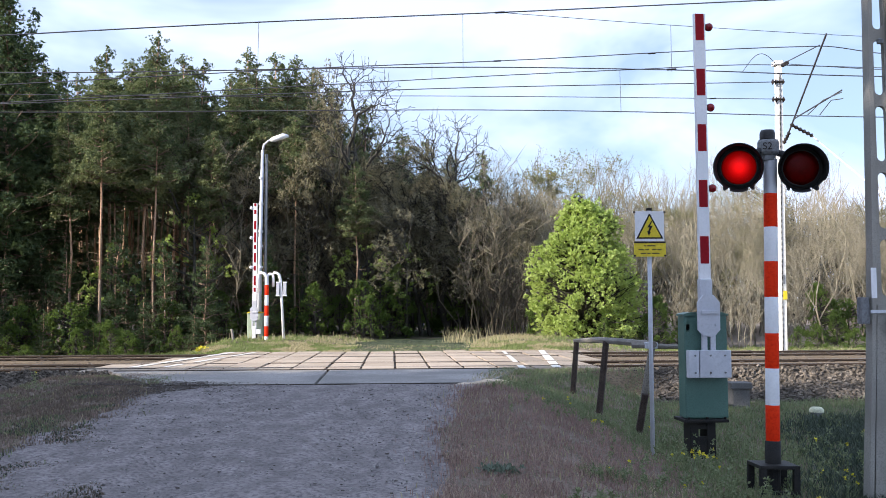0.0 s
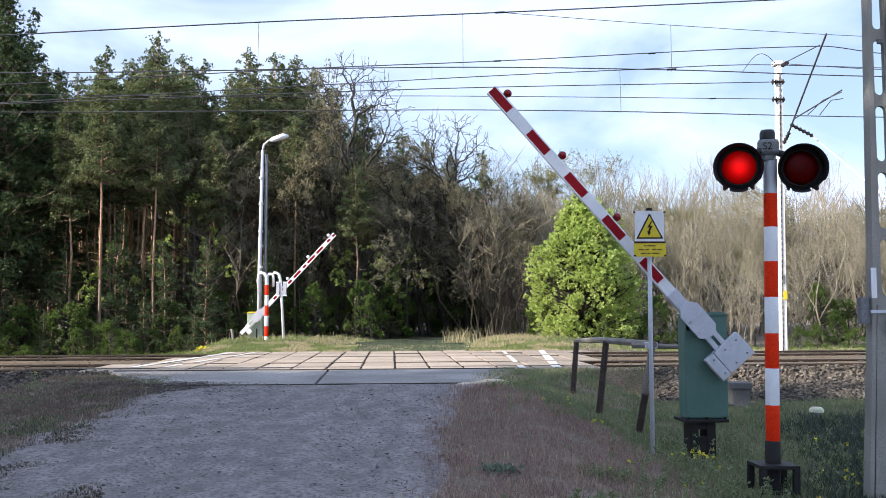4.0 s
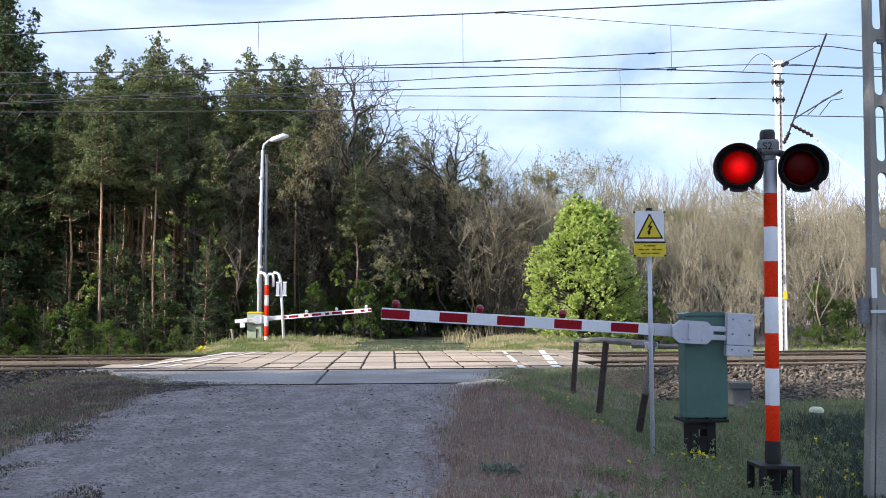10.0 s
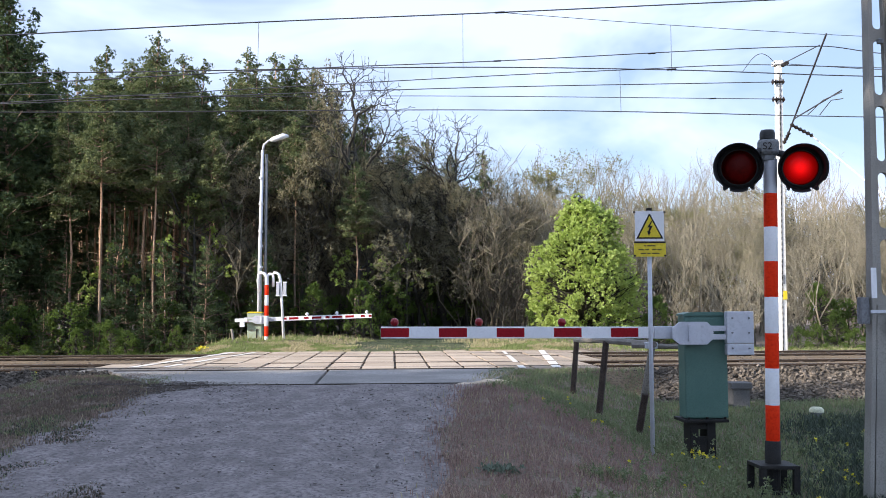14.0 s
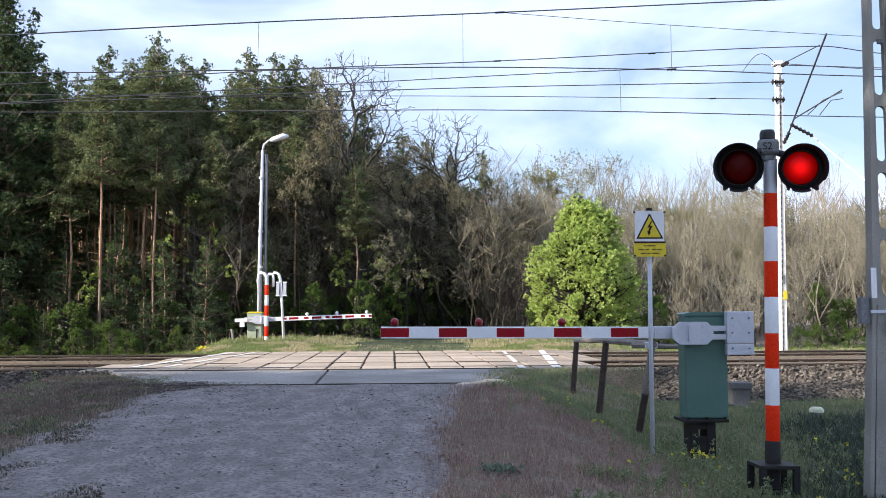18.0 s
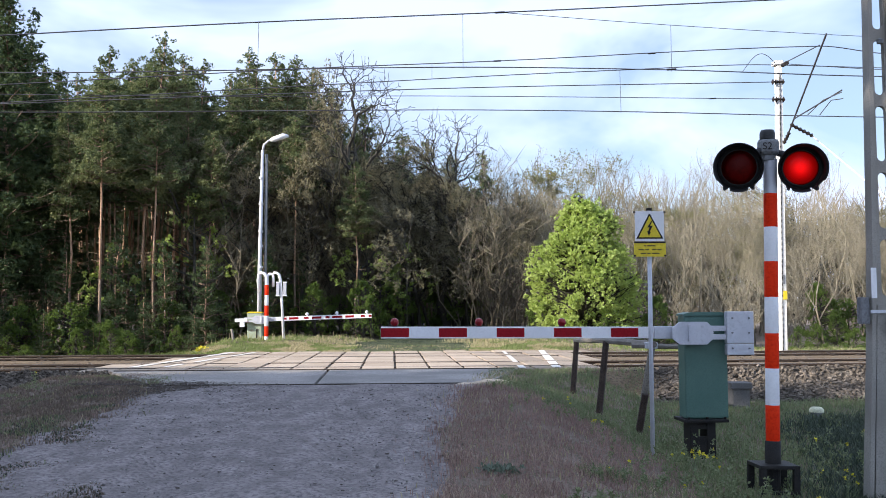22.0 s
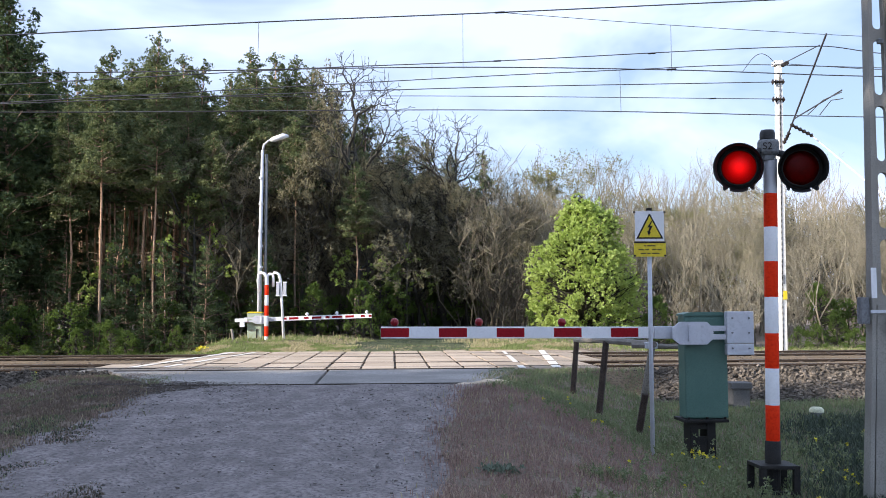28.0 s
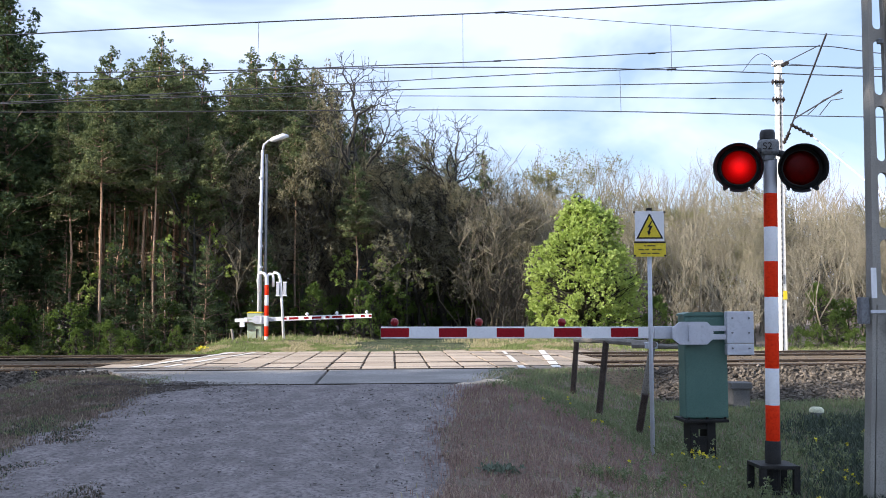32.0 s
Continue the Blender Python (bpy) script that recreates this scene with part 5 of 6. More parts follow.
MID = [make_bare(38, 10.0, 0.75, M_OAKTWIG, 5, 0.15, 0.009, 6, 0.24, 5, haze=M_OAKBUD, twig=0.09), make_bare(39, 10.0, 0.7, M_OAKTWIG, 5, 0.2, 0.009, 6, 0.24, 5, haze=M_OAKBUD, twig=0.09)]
G = make_leafy("maple_tree", 41, 4.35, 3.7, 7600, 0.068, M_LEAF, 0.03, 1.0, 0.27)
U = [make_leafy("leafy_bush", 42, 3.0, 2.4, 1100, 0.06, M_UNDER), make_leafy("leafy_bush", 43, 2.0, 2.6, 900, 0.058, M_UNDER)]

Y = make_leafy("leafing_sapling", 44, 4.0, 2.4, 110, 0.085, M_LEAF, 0.45, 1.0, 0.2)

rt = random.Random(77)


def skyline(a):
    """Height of the wood's top over distance, by the direction x / y it stands in."""
    pts = ((-0.60, 0.36), (-0.40, 0.34), (-0.36, 0.265), (-0.31, 0.285), (-0.26, 0.305), (-0.215, 0.275), (-0.186, 0.235), (-0.16, 0.27), (-0.09, 0.262), (-0.05, 0.22), (0.0, 0.19), (0.06, 0.17), (0.10, 0.16), (0.16, 0.155), (0.25, 0.165), (0.35, 0.165), (0.6, 0.15))
    for (a0, h0), (a1, h1) in zip(pts, pts[1:]):
        if a0 <= a <= a1:
            return h0 + (h1 - h0) * (a - a0) / (a1 - a0)
    return 0.3 if a < 0 else 0.15


# pines of the dark wood: a few tall ones on the skyline, then rows behind the tracks
tall = ((-0.455, 31.0, 0.36, P[3]), (-0.400, 31.0, 0.425, PD), (-0.43, 31.0, 0.37, PD), (-0.376, 33.0, 0.300, PD), (-0.348, 35.5, 0.264, PD), (-0.362, 37.0, 0.268, T[0]), (-0.300, 36.0, 0.288, T[2]), (-0.246, 35.0, 0.304, T[0]),
        (-0.218, 37.0, 0.280, T[2]), (-0.272, 37.5, 0.276, T[1]), (-0.199, 36.0, 0.272, T[2]), (-0.152, 36.0, 0.279, T[1]), (-0.122, 37.0, 0.268, T[2]), (-0.100, 36.5, 0.266, T[1]), (-0.322, 42.0, 0.258, T[1]),
        (-0.170, 41.0, 0.256, T[0]), (0.100, 44.0, 0.168, P[2]), (0.062, 47.0, 0.163, P[1]), (-0.031, 39.5, 0.218, P[2]), (0.012, 41.0, 0.190, P[3]), (0.038, 43.0, 0.180, P[0]), (-0.062, 39.0, 0.236, T[1]), (-0.084, 38.0, 0.252, T[0]))
skyline_pines = []
for i, (a, y, k, kind_) in enumerate(tall):
    h = k * y + 1.0
    skyline_pines.append(place(kind_, used, [(a * y, y, h / 10.0, 90 * i + 17)], "tall dark green pine at the wood's edge", "tree", "pine wood"))
# two unseen pines, added so their shadow darkens the wood's foot
for i, (x, y) in enumerate(((-17.6, 27.2), (-21.0, 27.6))):
    place(P[3 - i], used, [(x, y, 0.72 + 0.05 * i, 70 * i)], "unseen pine added to shade the wood's left foot", "tree", "pine wood")
for row in range(7):
    y0 = 31.5 + row * 4.2
    a = -0.62 + rt.uniform(0, 0.05)
    while a < 0.0:
        y = y0 + rt.uniform(-1.6, 1.6)
        h = (skyline(a) * y + 1.0) * rt.uniform(0.74, 0.95)
        if a < -0.02:
            place(rt.choice(H if a > -0.37 else P), used, [(a * y, y, h / 10.0, rt.uniform(0, 360))], "dark green pine in the wood", "tree", "pine wood")
        a += rt.uniform(1.9, 3.1) * (1.0 if row == 0 else 1.35) / y0
for n, a in enumerate(np.arange(-0.36, -0.10, 0.0075)):
    y = 33.5 + (n * 7 % 10) * 0.95
    place(H[n % 2], used, [(a * y, y, (skyline(a) * y + 1.0) * rt.uniform(0.8, 0.95) / 10.0, rt.uniform(0, 360))], "slender pine with an orange upper trunk", "tree", "pine wood")
# young conifers and leafy bushes along the wood's edge
for n, a in enumerate(np.arange(-0.60, -0.10, 0.026)):
    y = (30.2, 32.6)[n % 2] + rt.uniform(-0.6, 0.9)
    place(S[rt.randrange(2)], used, [(a * y + rt.uniform(-0.3, 0.3), y, rt.uniform(0.55, 0.86) * (1.25 if a < -0.38 else 1.0), rt.uniform(0, 360))], "dense dark young conifer at the wood's edge", "tree", "young conifers")
for n, a in enumerate(np.arange(-0.58, 0.0, 0.025)):
    y = (29.2, 31.2)[n % 2] + rt.uniform(-0.5, 0.9)
    if a > -0.2:
        y += 1.8
    elif n % 2:
        place(S[n // 2 % 2], used, [(a * y, y, rt.uniform(0.4, 0.6), rt.uniform(0, 360))], "dense dark young conifer at the wood's edge", "tree", "young conifers")
        continue
    place(U[rt.randrange(2)], used, [(a * y, y, rt.uniform(0.42, 0.9), rt.uniform(0, 360))], "leafy green bush in the undergrowth", "bush", "undergrowth bushes")
for a, y, s in ((-0.302, 29.4, 0.86), (-0.247, 29.9, 0.82)):
    place(H[1], used, [(a * y, y, s, rt.uniform(0, 360))], "slender pine with a bare lit trunk", "tree", "pine wood")
for a, y, s in ((-0.028, 37, 1.0), (0.012, 38, 0.95), (-0.03, 44, 1.3), (0.0, 47, 1.6), (0.05, 45, 1.4), (0.085, 40, 1.0), (0.16, 31, 0.6), (0.46, 31.5, 0.7), (0.49, 32.5, 0.8),):
    place(U[rt.randrange(2)], used, [(a * y, y, s, rt.uniform(0, 360))], "leafy green bush in the undergrowth", "bush", "undergrowth bushes")
for a, y, s in ((-0.034, 31.9, 0.92), (0.016, 33.5, 0.84), (-0.205, 31.5, 1.3), (-0.29, 30.6, 0.9), (-0.012, 32.6, 0.75), (0.0, 34.5, 0.9)):
    place(Y, used, [(a * y, y, s, rt.uniform(0, 360))], "sparse yellow-green sapling in young leaf", "tree", "leafing saplings")
for i, a in enumerate(np.arange(-0.46, -0.19, 0.017)):
    y = 27.6 + (i * 7 % 5) * 0.45
    place(U[i % 2] if i % 3 else S[i % 2], used, [(a * y, y, rt.uniform(0.2, 0.4), rt.uniform(0, 360))], "low dark bush at the foot of the pine wood", "bush", "undergrowth bushes")
# dark bare oaks in the middle
for i, (a, y, k) in enumerate(((-0.041, 33.6, 0.283), (0.059, 35.6, 0.224), (0.02, 41.0, 0.165), (0.115, 41.0, 0.15))):
    place(OAK[i % 2], used, [(a * y, y, (k * y + 1.0) / 10.0, (330, 150)[i % 2])], "dark leafless oak with crooked limbs", "tree", "bare oaks")
for i, a in enumerate(np.arange(-0.17, 0.125, 0.0155)):
    y = 35.0 + (i * 37 % 10) * 0.8
    k = skyline(a) * rt.uniform(0.72, 0.97)
    if i % 3 == 0:
        y -= 2.0
    place(MID[i % 2], used, [(a * y, y, (k * y + 1.0) / 10.0, 70 * i)], "brown leafless oak with crooked limbs", "tree", "bare oaks")
for i, a in enumerate(np.arange(-0.10, 0.125, 0.02)):
    y = 32.6 + (i * 7 % 4) * 0.7
    if -0.01 < a < 0.075:
        y += 3.0
    place(MID[(i + 1) % 2], used, [(a * y, y, (skyline(a) * y * rt.uniform(0.5, 0.8) + 1.0) / 10.0, 50 * i)], "brown budding oak at the wood's edge", "tree", "bare oaks")
for a in np.arange(-0.11, 0.06, 0.019):
    y = 41.5 + rt.uniform(-1.5, 4.5)
    place(P[rt.randrange(4)], used, [(a * y, y, (skyline(a) * y * rt.uniform(0.66, 0.92) + 1.0) / 10.0, rt.uniform(0, 360))], "dark green pine in the wood", "tree", "pine wood")
# sunlit bare wood on the other side
for row in range(7):
    y0 = 31.0 + row * 4.2
    a = 0.135 + rt.uniform(0, 0.03) if row else 0.18
    while a < 0.62:
        y = y0 + rt.uniform(-1.8, 1.8)
        if 0.14 < a < 0.27:
            y = max(y, 33.5)
        h = (skyline(a) * y + 1.0) * rt.uniform(0.55, 0.9)
        place(rt.choice(MID if row > 3 else B + [BUD] if row > 1 else B), used, [(a * y, y, h / 10.0, rt.uniform(0, 360))], "sunlit leafless pale brown broadleaf tree", "tree", "bare wood")
        a += rt.uniform(1.5, 2.6) / y0
for i, a in enumerate(np.arange(0.118, 0.50, 0.0145)):
    y = 37.0 + (i * 7 % 5) * 2.3
    k = (0.166, 0.176, 0.156, 0.182, 0.170, 0.160, 0.178)[i % 7] - 0.008 * smooth_step(0.30, 0.42, a)
    place(OPEN[i % 3], used, [(a * y, y, (k * y + 1.0) / 10.0, 77 * i)], "tall slender leafless tree with an open crown", "tree", "bare wood")
place(BUD, used, [(0.203 * 38, 38.0, (0.183 * 38 + 1.0) / 10.0, 20)], "broadleaf tree in olive bud", "tree", "bare wood")
place(G, used, [(6.05, 29.6, 1.0, 0)], "fresh bright green maple in young leaf", "tree", "")
for i, a in enumerate(np.arange(0.225, 0.56, 0.021)):
    y = 28.0 + (i * 7 % 5) * 0.7
    if abs(a * y - 10.8) > 0.9:
        place(U[i % 2], used, [(a * y, y, rt.uniform(0.22, 0.42), rt.uniform(0, 360))], "low green bush at the foot of the bare wood", "bush", "undergrowth bushes")
place(U[0], used, [(8.1, 28.6, 0.55, 40)], "low green bush beside the maple", "bush", "undergrowth bushes")

SH = [make_shrub(51, 4.5, 2.6, M_TWIG), make_shrub(52, 5.0, 2.2, M_TWIG, 14), make_shrub(53, 3.5, 3.0, M_TWIG, 18)]
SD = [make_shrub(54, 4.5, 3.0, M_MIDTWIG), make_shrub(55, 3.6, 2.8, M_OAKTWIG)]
for a in np.arange(0.15, 0.60, 0.055):
    y = 30.0 + rt.uniform(-1.2, 5.5)
    if a < 0.26:
        y = max(y + 3, 33.0)
    place(SH[rt.randrange(3)], used, [(a * y, y, rt.uniform(0.45, 0.8), rt.uniform(0, 360))], "sunlit thicket of leafless pale brown stems", "bush", "bare thickets")
for a, y, s in ((0.072, 36.0, 1.25), (0.095, 35.0, 1.3), (0.085, 38.0, 1.6)):
    place(U[0], used, [(a * y, y, s, rt.uniform(0, 360))], "leafy green bush in the undergrowth", "bush", "undergrowth bushes")
for a, y, s in ((0.112, 32.6, 0.7), (0.122, 31.6, 0.6), (0.132, 32.4, 0.75)):
    place(SD[1], used, [(a * y, y, s, rt.uniform(0, 360))], "brown leafless thicket beside the maple", "bush", "dark thickets")
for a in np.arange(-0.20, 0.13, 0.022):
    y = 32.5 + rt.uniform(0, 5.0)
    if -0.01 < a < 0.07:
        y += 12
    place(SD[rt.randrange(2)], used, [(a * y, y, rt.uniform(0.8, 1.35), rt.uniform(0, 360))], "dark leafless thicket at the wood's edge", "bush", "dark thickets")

# the wood beside the road, that shades the road and the approach
rs = random.Random(81)
for row in range(4):
    x = -8.5 - row * 1.2
    while x > -75:
        y = 4.2 - row * 3.0 + rs.uniform(-0.6, 0.6)
        h = rs.uniform(14.5, 16.1) + 1.3 * smooth_step(-29, -35, x) - 0.6 * smooth_step(-28, -22, x)
        place(SHADE[rs.randrange(2)], used, [(x, y, h / 10.0, rs.uniform(0, 360))], "pine of the wood beside the road", "tree", "roadside pines")
        x -= rs.uniform(2.6, 3.8)

# unseen young conifers, added to keep low sun and sky light off the ground
for y in np.arange(-3.0, 8.8, 1.5):
    place(S[rs.randrange(2)], used, [(-6.6 + rs.uniform(-0.4, 0.4), y, rs.uniform(0.9, 1.3), rs.uniform(0, 360))], "unseen young conifer added beside the road to deepen its shade", "tree", "roadside conifers")
for x in np.arange(-12.5, -42, -2.2):
    place(S[rs.randrange(2)], used, [(x, 7.4 + rs.uniform(-0.8, 0.8), rs.uniform(1.1, 1.5), rs.uniform(0, 360))], "unseen young conifer added beside the road to deepen its shade", "tree", "roadside conifers")
for x in np.arange(-9.0, -48, -1.7):
    place(S[rs.randrange(2)], used, [(x, 3.6 + rs.uniform(-0.9, 0.9), rs.uniform(1.0, 1.5), rs.uniform(0, 360))], "unseen young conifer added beside the road to deepen its shade", "tree", "roadside conifers")

# trees that found no spot are taken out
for spare in [*H, *T, PD, *P, *S, *B, *OPEN, BUD, *OAK, *SHADE, *MID, G, *U, Y, *SH, *SD]:
    if spare.name not in used:
        for piece in list(spare.children):
            bpy.data.objects.remove(piece)
        bpy.data.objects.remove(spare)

# ---- far woods, one mass behind the rows ----
fv, ff = [], []
rw = random.Random(5)
for _ in range(9000):
    a = rw.uniform(-0.75, 0.09)
    y = rw.uniform(62, 76)
    z = (skyline(a) * y * 0.82) * rw.random() ** 0.8
    spray(fv, ff, Vector((a * y, y, z)), 4, 1.1, rw, 0.2, 0.8, 0.3)
tagged(part("far_pines", (fv, ff), M_NEEDLE, None), "dark mass of pines deep in the wood", "woods", "", "stuff")
fv, ff = [], []
for _ in range(9500):
    a = rw.uniform(0.06, 0.75)
    y = rw.uniform(56, 76)
    top = skyline(a) * y * rw.uniform(0.4, 0.86)
    z = rw.random() ** 1.6 * top
    p = Vector((a * y, y, z))
    d = Vector((rw.gauss(0, 0.35), rw.gauss(0, 0.35), 1)).normalized() * rw.uniform(1.2, 3.0)
    v, fc = rings([p, p + d * 0.5 + Vector((rw.gauss(0, 0.1), 0, 0)), p + d], [0.035, 0.025, 0.01], 3, False)
    o = len(fv)
    fv.extend(v)
    ff.extend(tuple(i + o for i in q) for q in fc)
tagged(part("far_bare_woods", (fv, ff), M_MIDTWIG, None), "brown mass of leafless trees in the distance", "woods", "", "stuff")

# ---- grass, stones and litter ----
def blades(name, spots, material, label, lean=0.5):
    """Grass: one bent two-piece blade for each (x, y, z, height, width)."""
    rnd = random.Random(len(spots))
    vs, fs = [], []
    for x, y, z, h, wd in spots:
        a = rnd.uniform(0, 6.283)
        c, s = math.cos(a) * wd, math.sin(a) * wd
        b = rnd.uniform(0, 6.283)
        bend = h * lean * rnd.uniform(0.2, 1.1)
        bx, by = math.cos(b) * bend, math.sin(b) * bend
        o = len(vs)
        vs.extend(((x - c, y - s, z - 0.02), (x + c, y + s, z - 0.02), (x + c * 0.7 + bx * 0.35, y + s * 0.7 + by * 0.35, z + h * 0.6), (x - c * 0.7 + bx * 0.35, y - s * 0.7 + by * 0.35, z + h * 0.6), (x + bx, y + by, z + h)))
        fs.extend(((o, o + 1, o + 2, o + 3), (o + 3, o + 2, o + 4)))
    return tagged(part(name, (vs, fs), material, None), label, "grass", "", "stuff")


rg = random.Random(9)
dry, green, straw, dull, dim_grass, pale = [], [], [], [], [], []
for _ in range(170000):
    # verge between the road and the barrier
    y = rg.uniform(4.6, 16.1)
    x = rg.uniform(-0.2, 8.5)
    if y > 15.6 and x > 4.3:
        continue
    inside = x - road_edge(y, 1)
    if inside < -0.4 * rg.random() ** 3 or (y > 13.4 and x < ramp_right(y) - 0.5 * rg.random() ** 2):
        if y > 13.4 or not (inside > -0.7 * rg.random() and rg.random() < 0.04):
            continue
    n1, n2 = noise.noise((x * 0.8, y * 0.8, 21)), noise.noise((x * 2.3, y * 2.3, 9))
    on_slab = 13.52 < y < 16.2 and x < ramp_right(y)
    wet = smooth_step(-0.45, 0.55, x - 1.5 - 1.2 * smooth_step(14.3, 10.0, y) + 0.7 * n1 + 0.4 * n2)
    z = max(ground_z(x, y), -0.03) if on_slab else max(ground_z(x, y), bed_height(x, y)) if y > 14.7 and x < 4.4 else ground_z(x, y)
    if n2 < -0.28 and rg.random() < 0.6 or 13.0 < y < 14.3 and x < 2.25 and drift_z(x, y) > ground_z(x, y) - 0.01:
        continue
    # dimmer blades put the deep shade beside the pole into the colour
    shade_amount = 0.85 * smooth_step(-0.3, 1.0, x - 0.385 * y - 0.35 + 0.5 * n1 + 0.3 * n2) * smooth_step(13.4, 12.2, y + 0.6 * n2)
    if rg.random() < shade_amount:
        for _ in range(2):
            dim_grass.append((x + rg.gauss(0, 0.04), y + rg.gauss(0, 0.04), z, rg.uniform(0.05, 0.13), 0.007))
    elif rg.random() < wet * 0.75:
        green.append((x, y, z, rg.uniform(0.03, 0.09) * (1 + 0.9 * max(0, n2)), 0.005))
    elif rg.random() < 0.06 + 0.3 * max(0, n1 - 0.15) or (y > 13.3 and inside < 0.6 and rg.random() < 0.7):
        straw.append((x, y, z, rg.uniform(0.03, 0.07), 0.0045))
    else:
        dry.append((x, y, z, rg.uniform(0.02, 0.06), 0.004))
for _ in range(120000):
    y = rg.uniform(5.0, 15.8)
    x = rg.uniform(max(-9.5, -0.42 * y - 0.8), -2.2)
    inside = road_edge(y, -1) - x
    if inside < -0.4 * rg.random() ** 3 or (y > 13.4 and x > ramp_left(y) + 1.7 * rg.random() ** 2):
        if y > 13.4 or not (inside > -1.1 * rg.random() and rg.random() < 0.10 and noise.noise((x * 1.3, y * 1.3, 52)) > 0.1):
            continue
    n1, n2 = noise.noise((x * 0.8, y * 0.8, 41)), noise.noise((x * 2.3, y * 2.3, 19))
    if n2 < -0.25 and rg.random() < 0.7:
        continue
    z = max(ground_z(x, y), -0.03) if 13.52 < y < 16.2 and x > ramp_left(y) else ground_z(x, y)
    if n1 + 0.5 * n2 > 0.22 and rg.random() < 0.8 or inside < 0.6 and n2 > 0.2 and y < 12.5 or y > 14.0 and n2 > 0.1:
        (dim_grass if y < 12.6 and rg.random() < 0.2 else dull if rg.random() < 0.4 else green).append((x, y, z, rg.uniform(0.015, 0.045), 0.005))
    elif rg.random() < 0.05:
        straw.append((x, y, z, rg.uniform(0.02, 0.06), 0.004))
    else:
        (dull if rg.random() < 0.9 else dry).append((x, y, z, rg.uniform(0.015, 0.05) * (0.45 + 0.55 * smooth_step(-0.3, 0.5, inside)), 0.006))
for _ in range(38000):
    y = 5.2 + 4.2 * rg.random() ** 1.5
    x = rg.uniform(max(0.1, road_edge(y, 1) - 0.1), 0.43 * y + 0.1)
    n2 = noise.noise((x * 1.6, y * 1.6, 77)) + 0.35 * smooth_step(8.6, 6.8, y)
    if n2 < 0.12:
        continue
    bright = (dry if rg.random() < 0.3 else pale) if x + 0.3 * n2 < 1.75 or rg.random() < 0.3 else straw if rg.random() < 0.2 else green
    bright.append((x, y, ground_z(x, y), rg.uniform(0.02, 0.07) * (0.6 + n2), 0.0035))
for _ in range(40000):
    # thin growth and moss over the gravel at the road's near side, thickened so the corner reads shaded
    y = rg.uniform(6.2, 11.0)
    x = rg.uniform(-0.43 * y - 0.2, -0.43 * y + 1.9)
    n2 = noise.noise((x * 1.1, y * 0.9, 71)) + 0.5 * noise.noise((x * 4, y * 3, 17))
    depth = (x + 0.43 * y) / 1.9 + 0.25 * smooth_step(9.0, 11.0, y)
    if n2 < 0.85 * depth - 0.42 + 0.75 * rg.random() or x > road_edge(y, -1) + 1.5:
        continue
    (dim_grass if rg.random() < 0.35 else dull).append((x, y, ground_z(x, y), rg.uniform(0.008, 0.024), 0.008))
blades("dry_grass", dry, M_DRY, "short dry reddish grass on the verge", 0.7)
blades("pale_dry_grass", pale, M_PALE, "pale pinkish dry grass near the road", 1.0)
blades("dark_sedge", dim_grass, M_DIM_GRASS, "low dim grass: painted shade beside the pole, dark growth by the road", 0.9)
blades("dull_grass", dull, M_DULL, "short dull brown grass beside the road", 1.1)
blades("green_grass", green, M_GRASS, "green tufted grass and weeds on the verge", 0.85)
fargreen, trackgreen = [], []
for _ in range(76000):
    x, y = rg.uniform(-14, 17), rg.uniform(24.1, 30.5)
    if x < -5.6 and y < 25.6 or x > 9 and rg.random() < 0.3:
        continue
    mid = road_mid(y) + 0.3
    n1, n2 = noise.noise((x * 0.7, y * 0.7, 61)), noise.noise((x * 2.1, y * 2.1, 33))
    track = smooth_step(1.0, 2.3, abs(x - mid) + 0.6 * n1)
    if rg.random() > 0.6 + 0.4 * track or n2 < -0.32 and rg.random() < 0.7:
        continue
    edge = smooth_step(24.2, 26.6, y)
    hgt = rg.uniform(0.03, 0.13) * (0.25 + 0.75 * edge) * (0.35 + 1.5 * max(0, n2 + 0.2))
    lush = 0.82 if x < -2.4 else 0.30 if x < 0.5 else 0.12 if x < 4.4 else 0.75
    if x < -5.6:
        hgt, lush = hgt * 1.1, 0.95
    hgt *= 0.35 + 0.65 * track
    if rg.random() < 0.012 * edge:
        hgt *= 1.9
    # grass on the track takes the dim tone in place of tree shade
    if track < 0.45:
        trackgreen.append((x, y, ground_z(x, y), max(hgt, 0.03), 0.010))
        continue
    (fargreen if rg.random() < lush + 0.7 * n1 + 0.25 * n2 - 0.35 * (1 - edge) else straw).append((x, y, ground_z(x, y), hgt, 0.008))
for _ in range(22000):
    # low dry turf along the edge of the deck
    y = 23.95 + 2.3 * rg.random() ** 1.3
    x = rg.uniform(-5.3, 4.8)
    n2 = noise.noise((x * 1.4, y * 1.4, 90))
    if abs(x - road_mid(y) - 0.5) < 1.5 and rg.random() < 0.9:
        continue
    (fargreen if n2 > 0.06 - 0.25 * smooth_step(-1.5, -4.5, x) else straw).append((x, y, ground_z(x, y), rg.uniform(0.02, 0.07), 0.011))
for cx, cy, n in ((1.95, 27.5, 90), (2.6, 27.0, 40), (2.2, 28.2, 60), (-3.0, 27.6, 40), (-4.1, 27.7, 40)):
    # tall dry stalks
    for _ in range(n):
        x, y = cx + rg.gauss(0, 0.28), cy + rg.gauss(0, 0.3)
        straw.append((x, y, ground_z(x, y), rg.uniform(0.2, 0.55) * (1.0 if cx > 0 else 0.55), 0.006))
blades("straw_grass", straw, M_STRAW, "pale straw coloured grass along the crossing", 0.9)
blades("track_grass", trackgreen, M_DIM_GRASS, "low grass on the track beyond the crossing, dark for tree shade", 0.9)
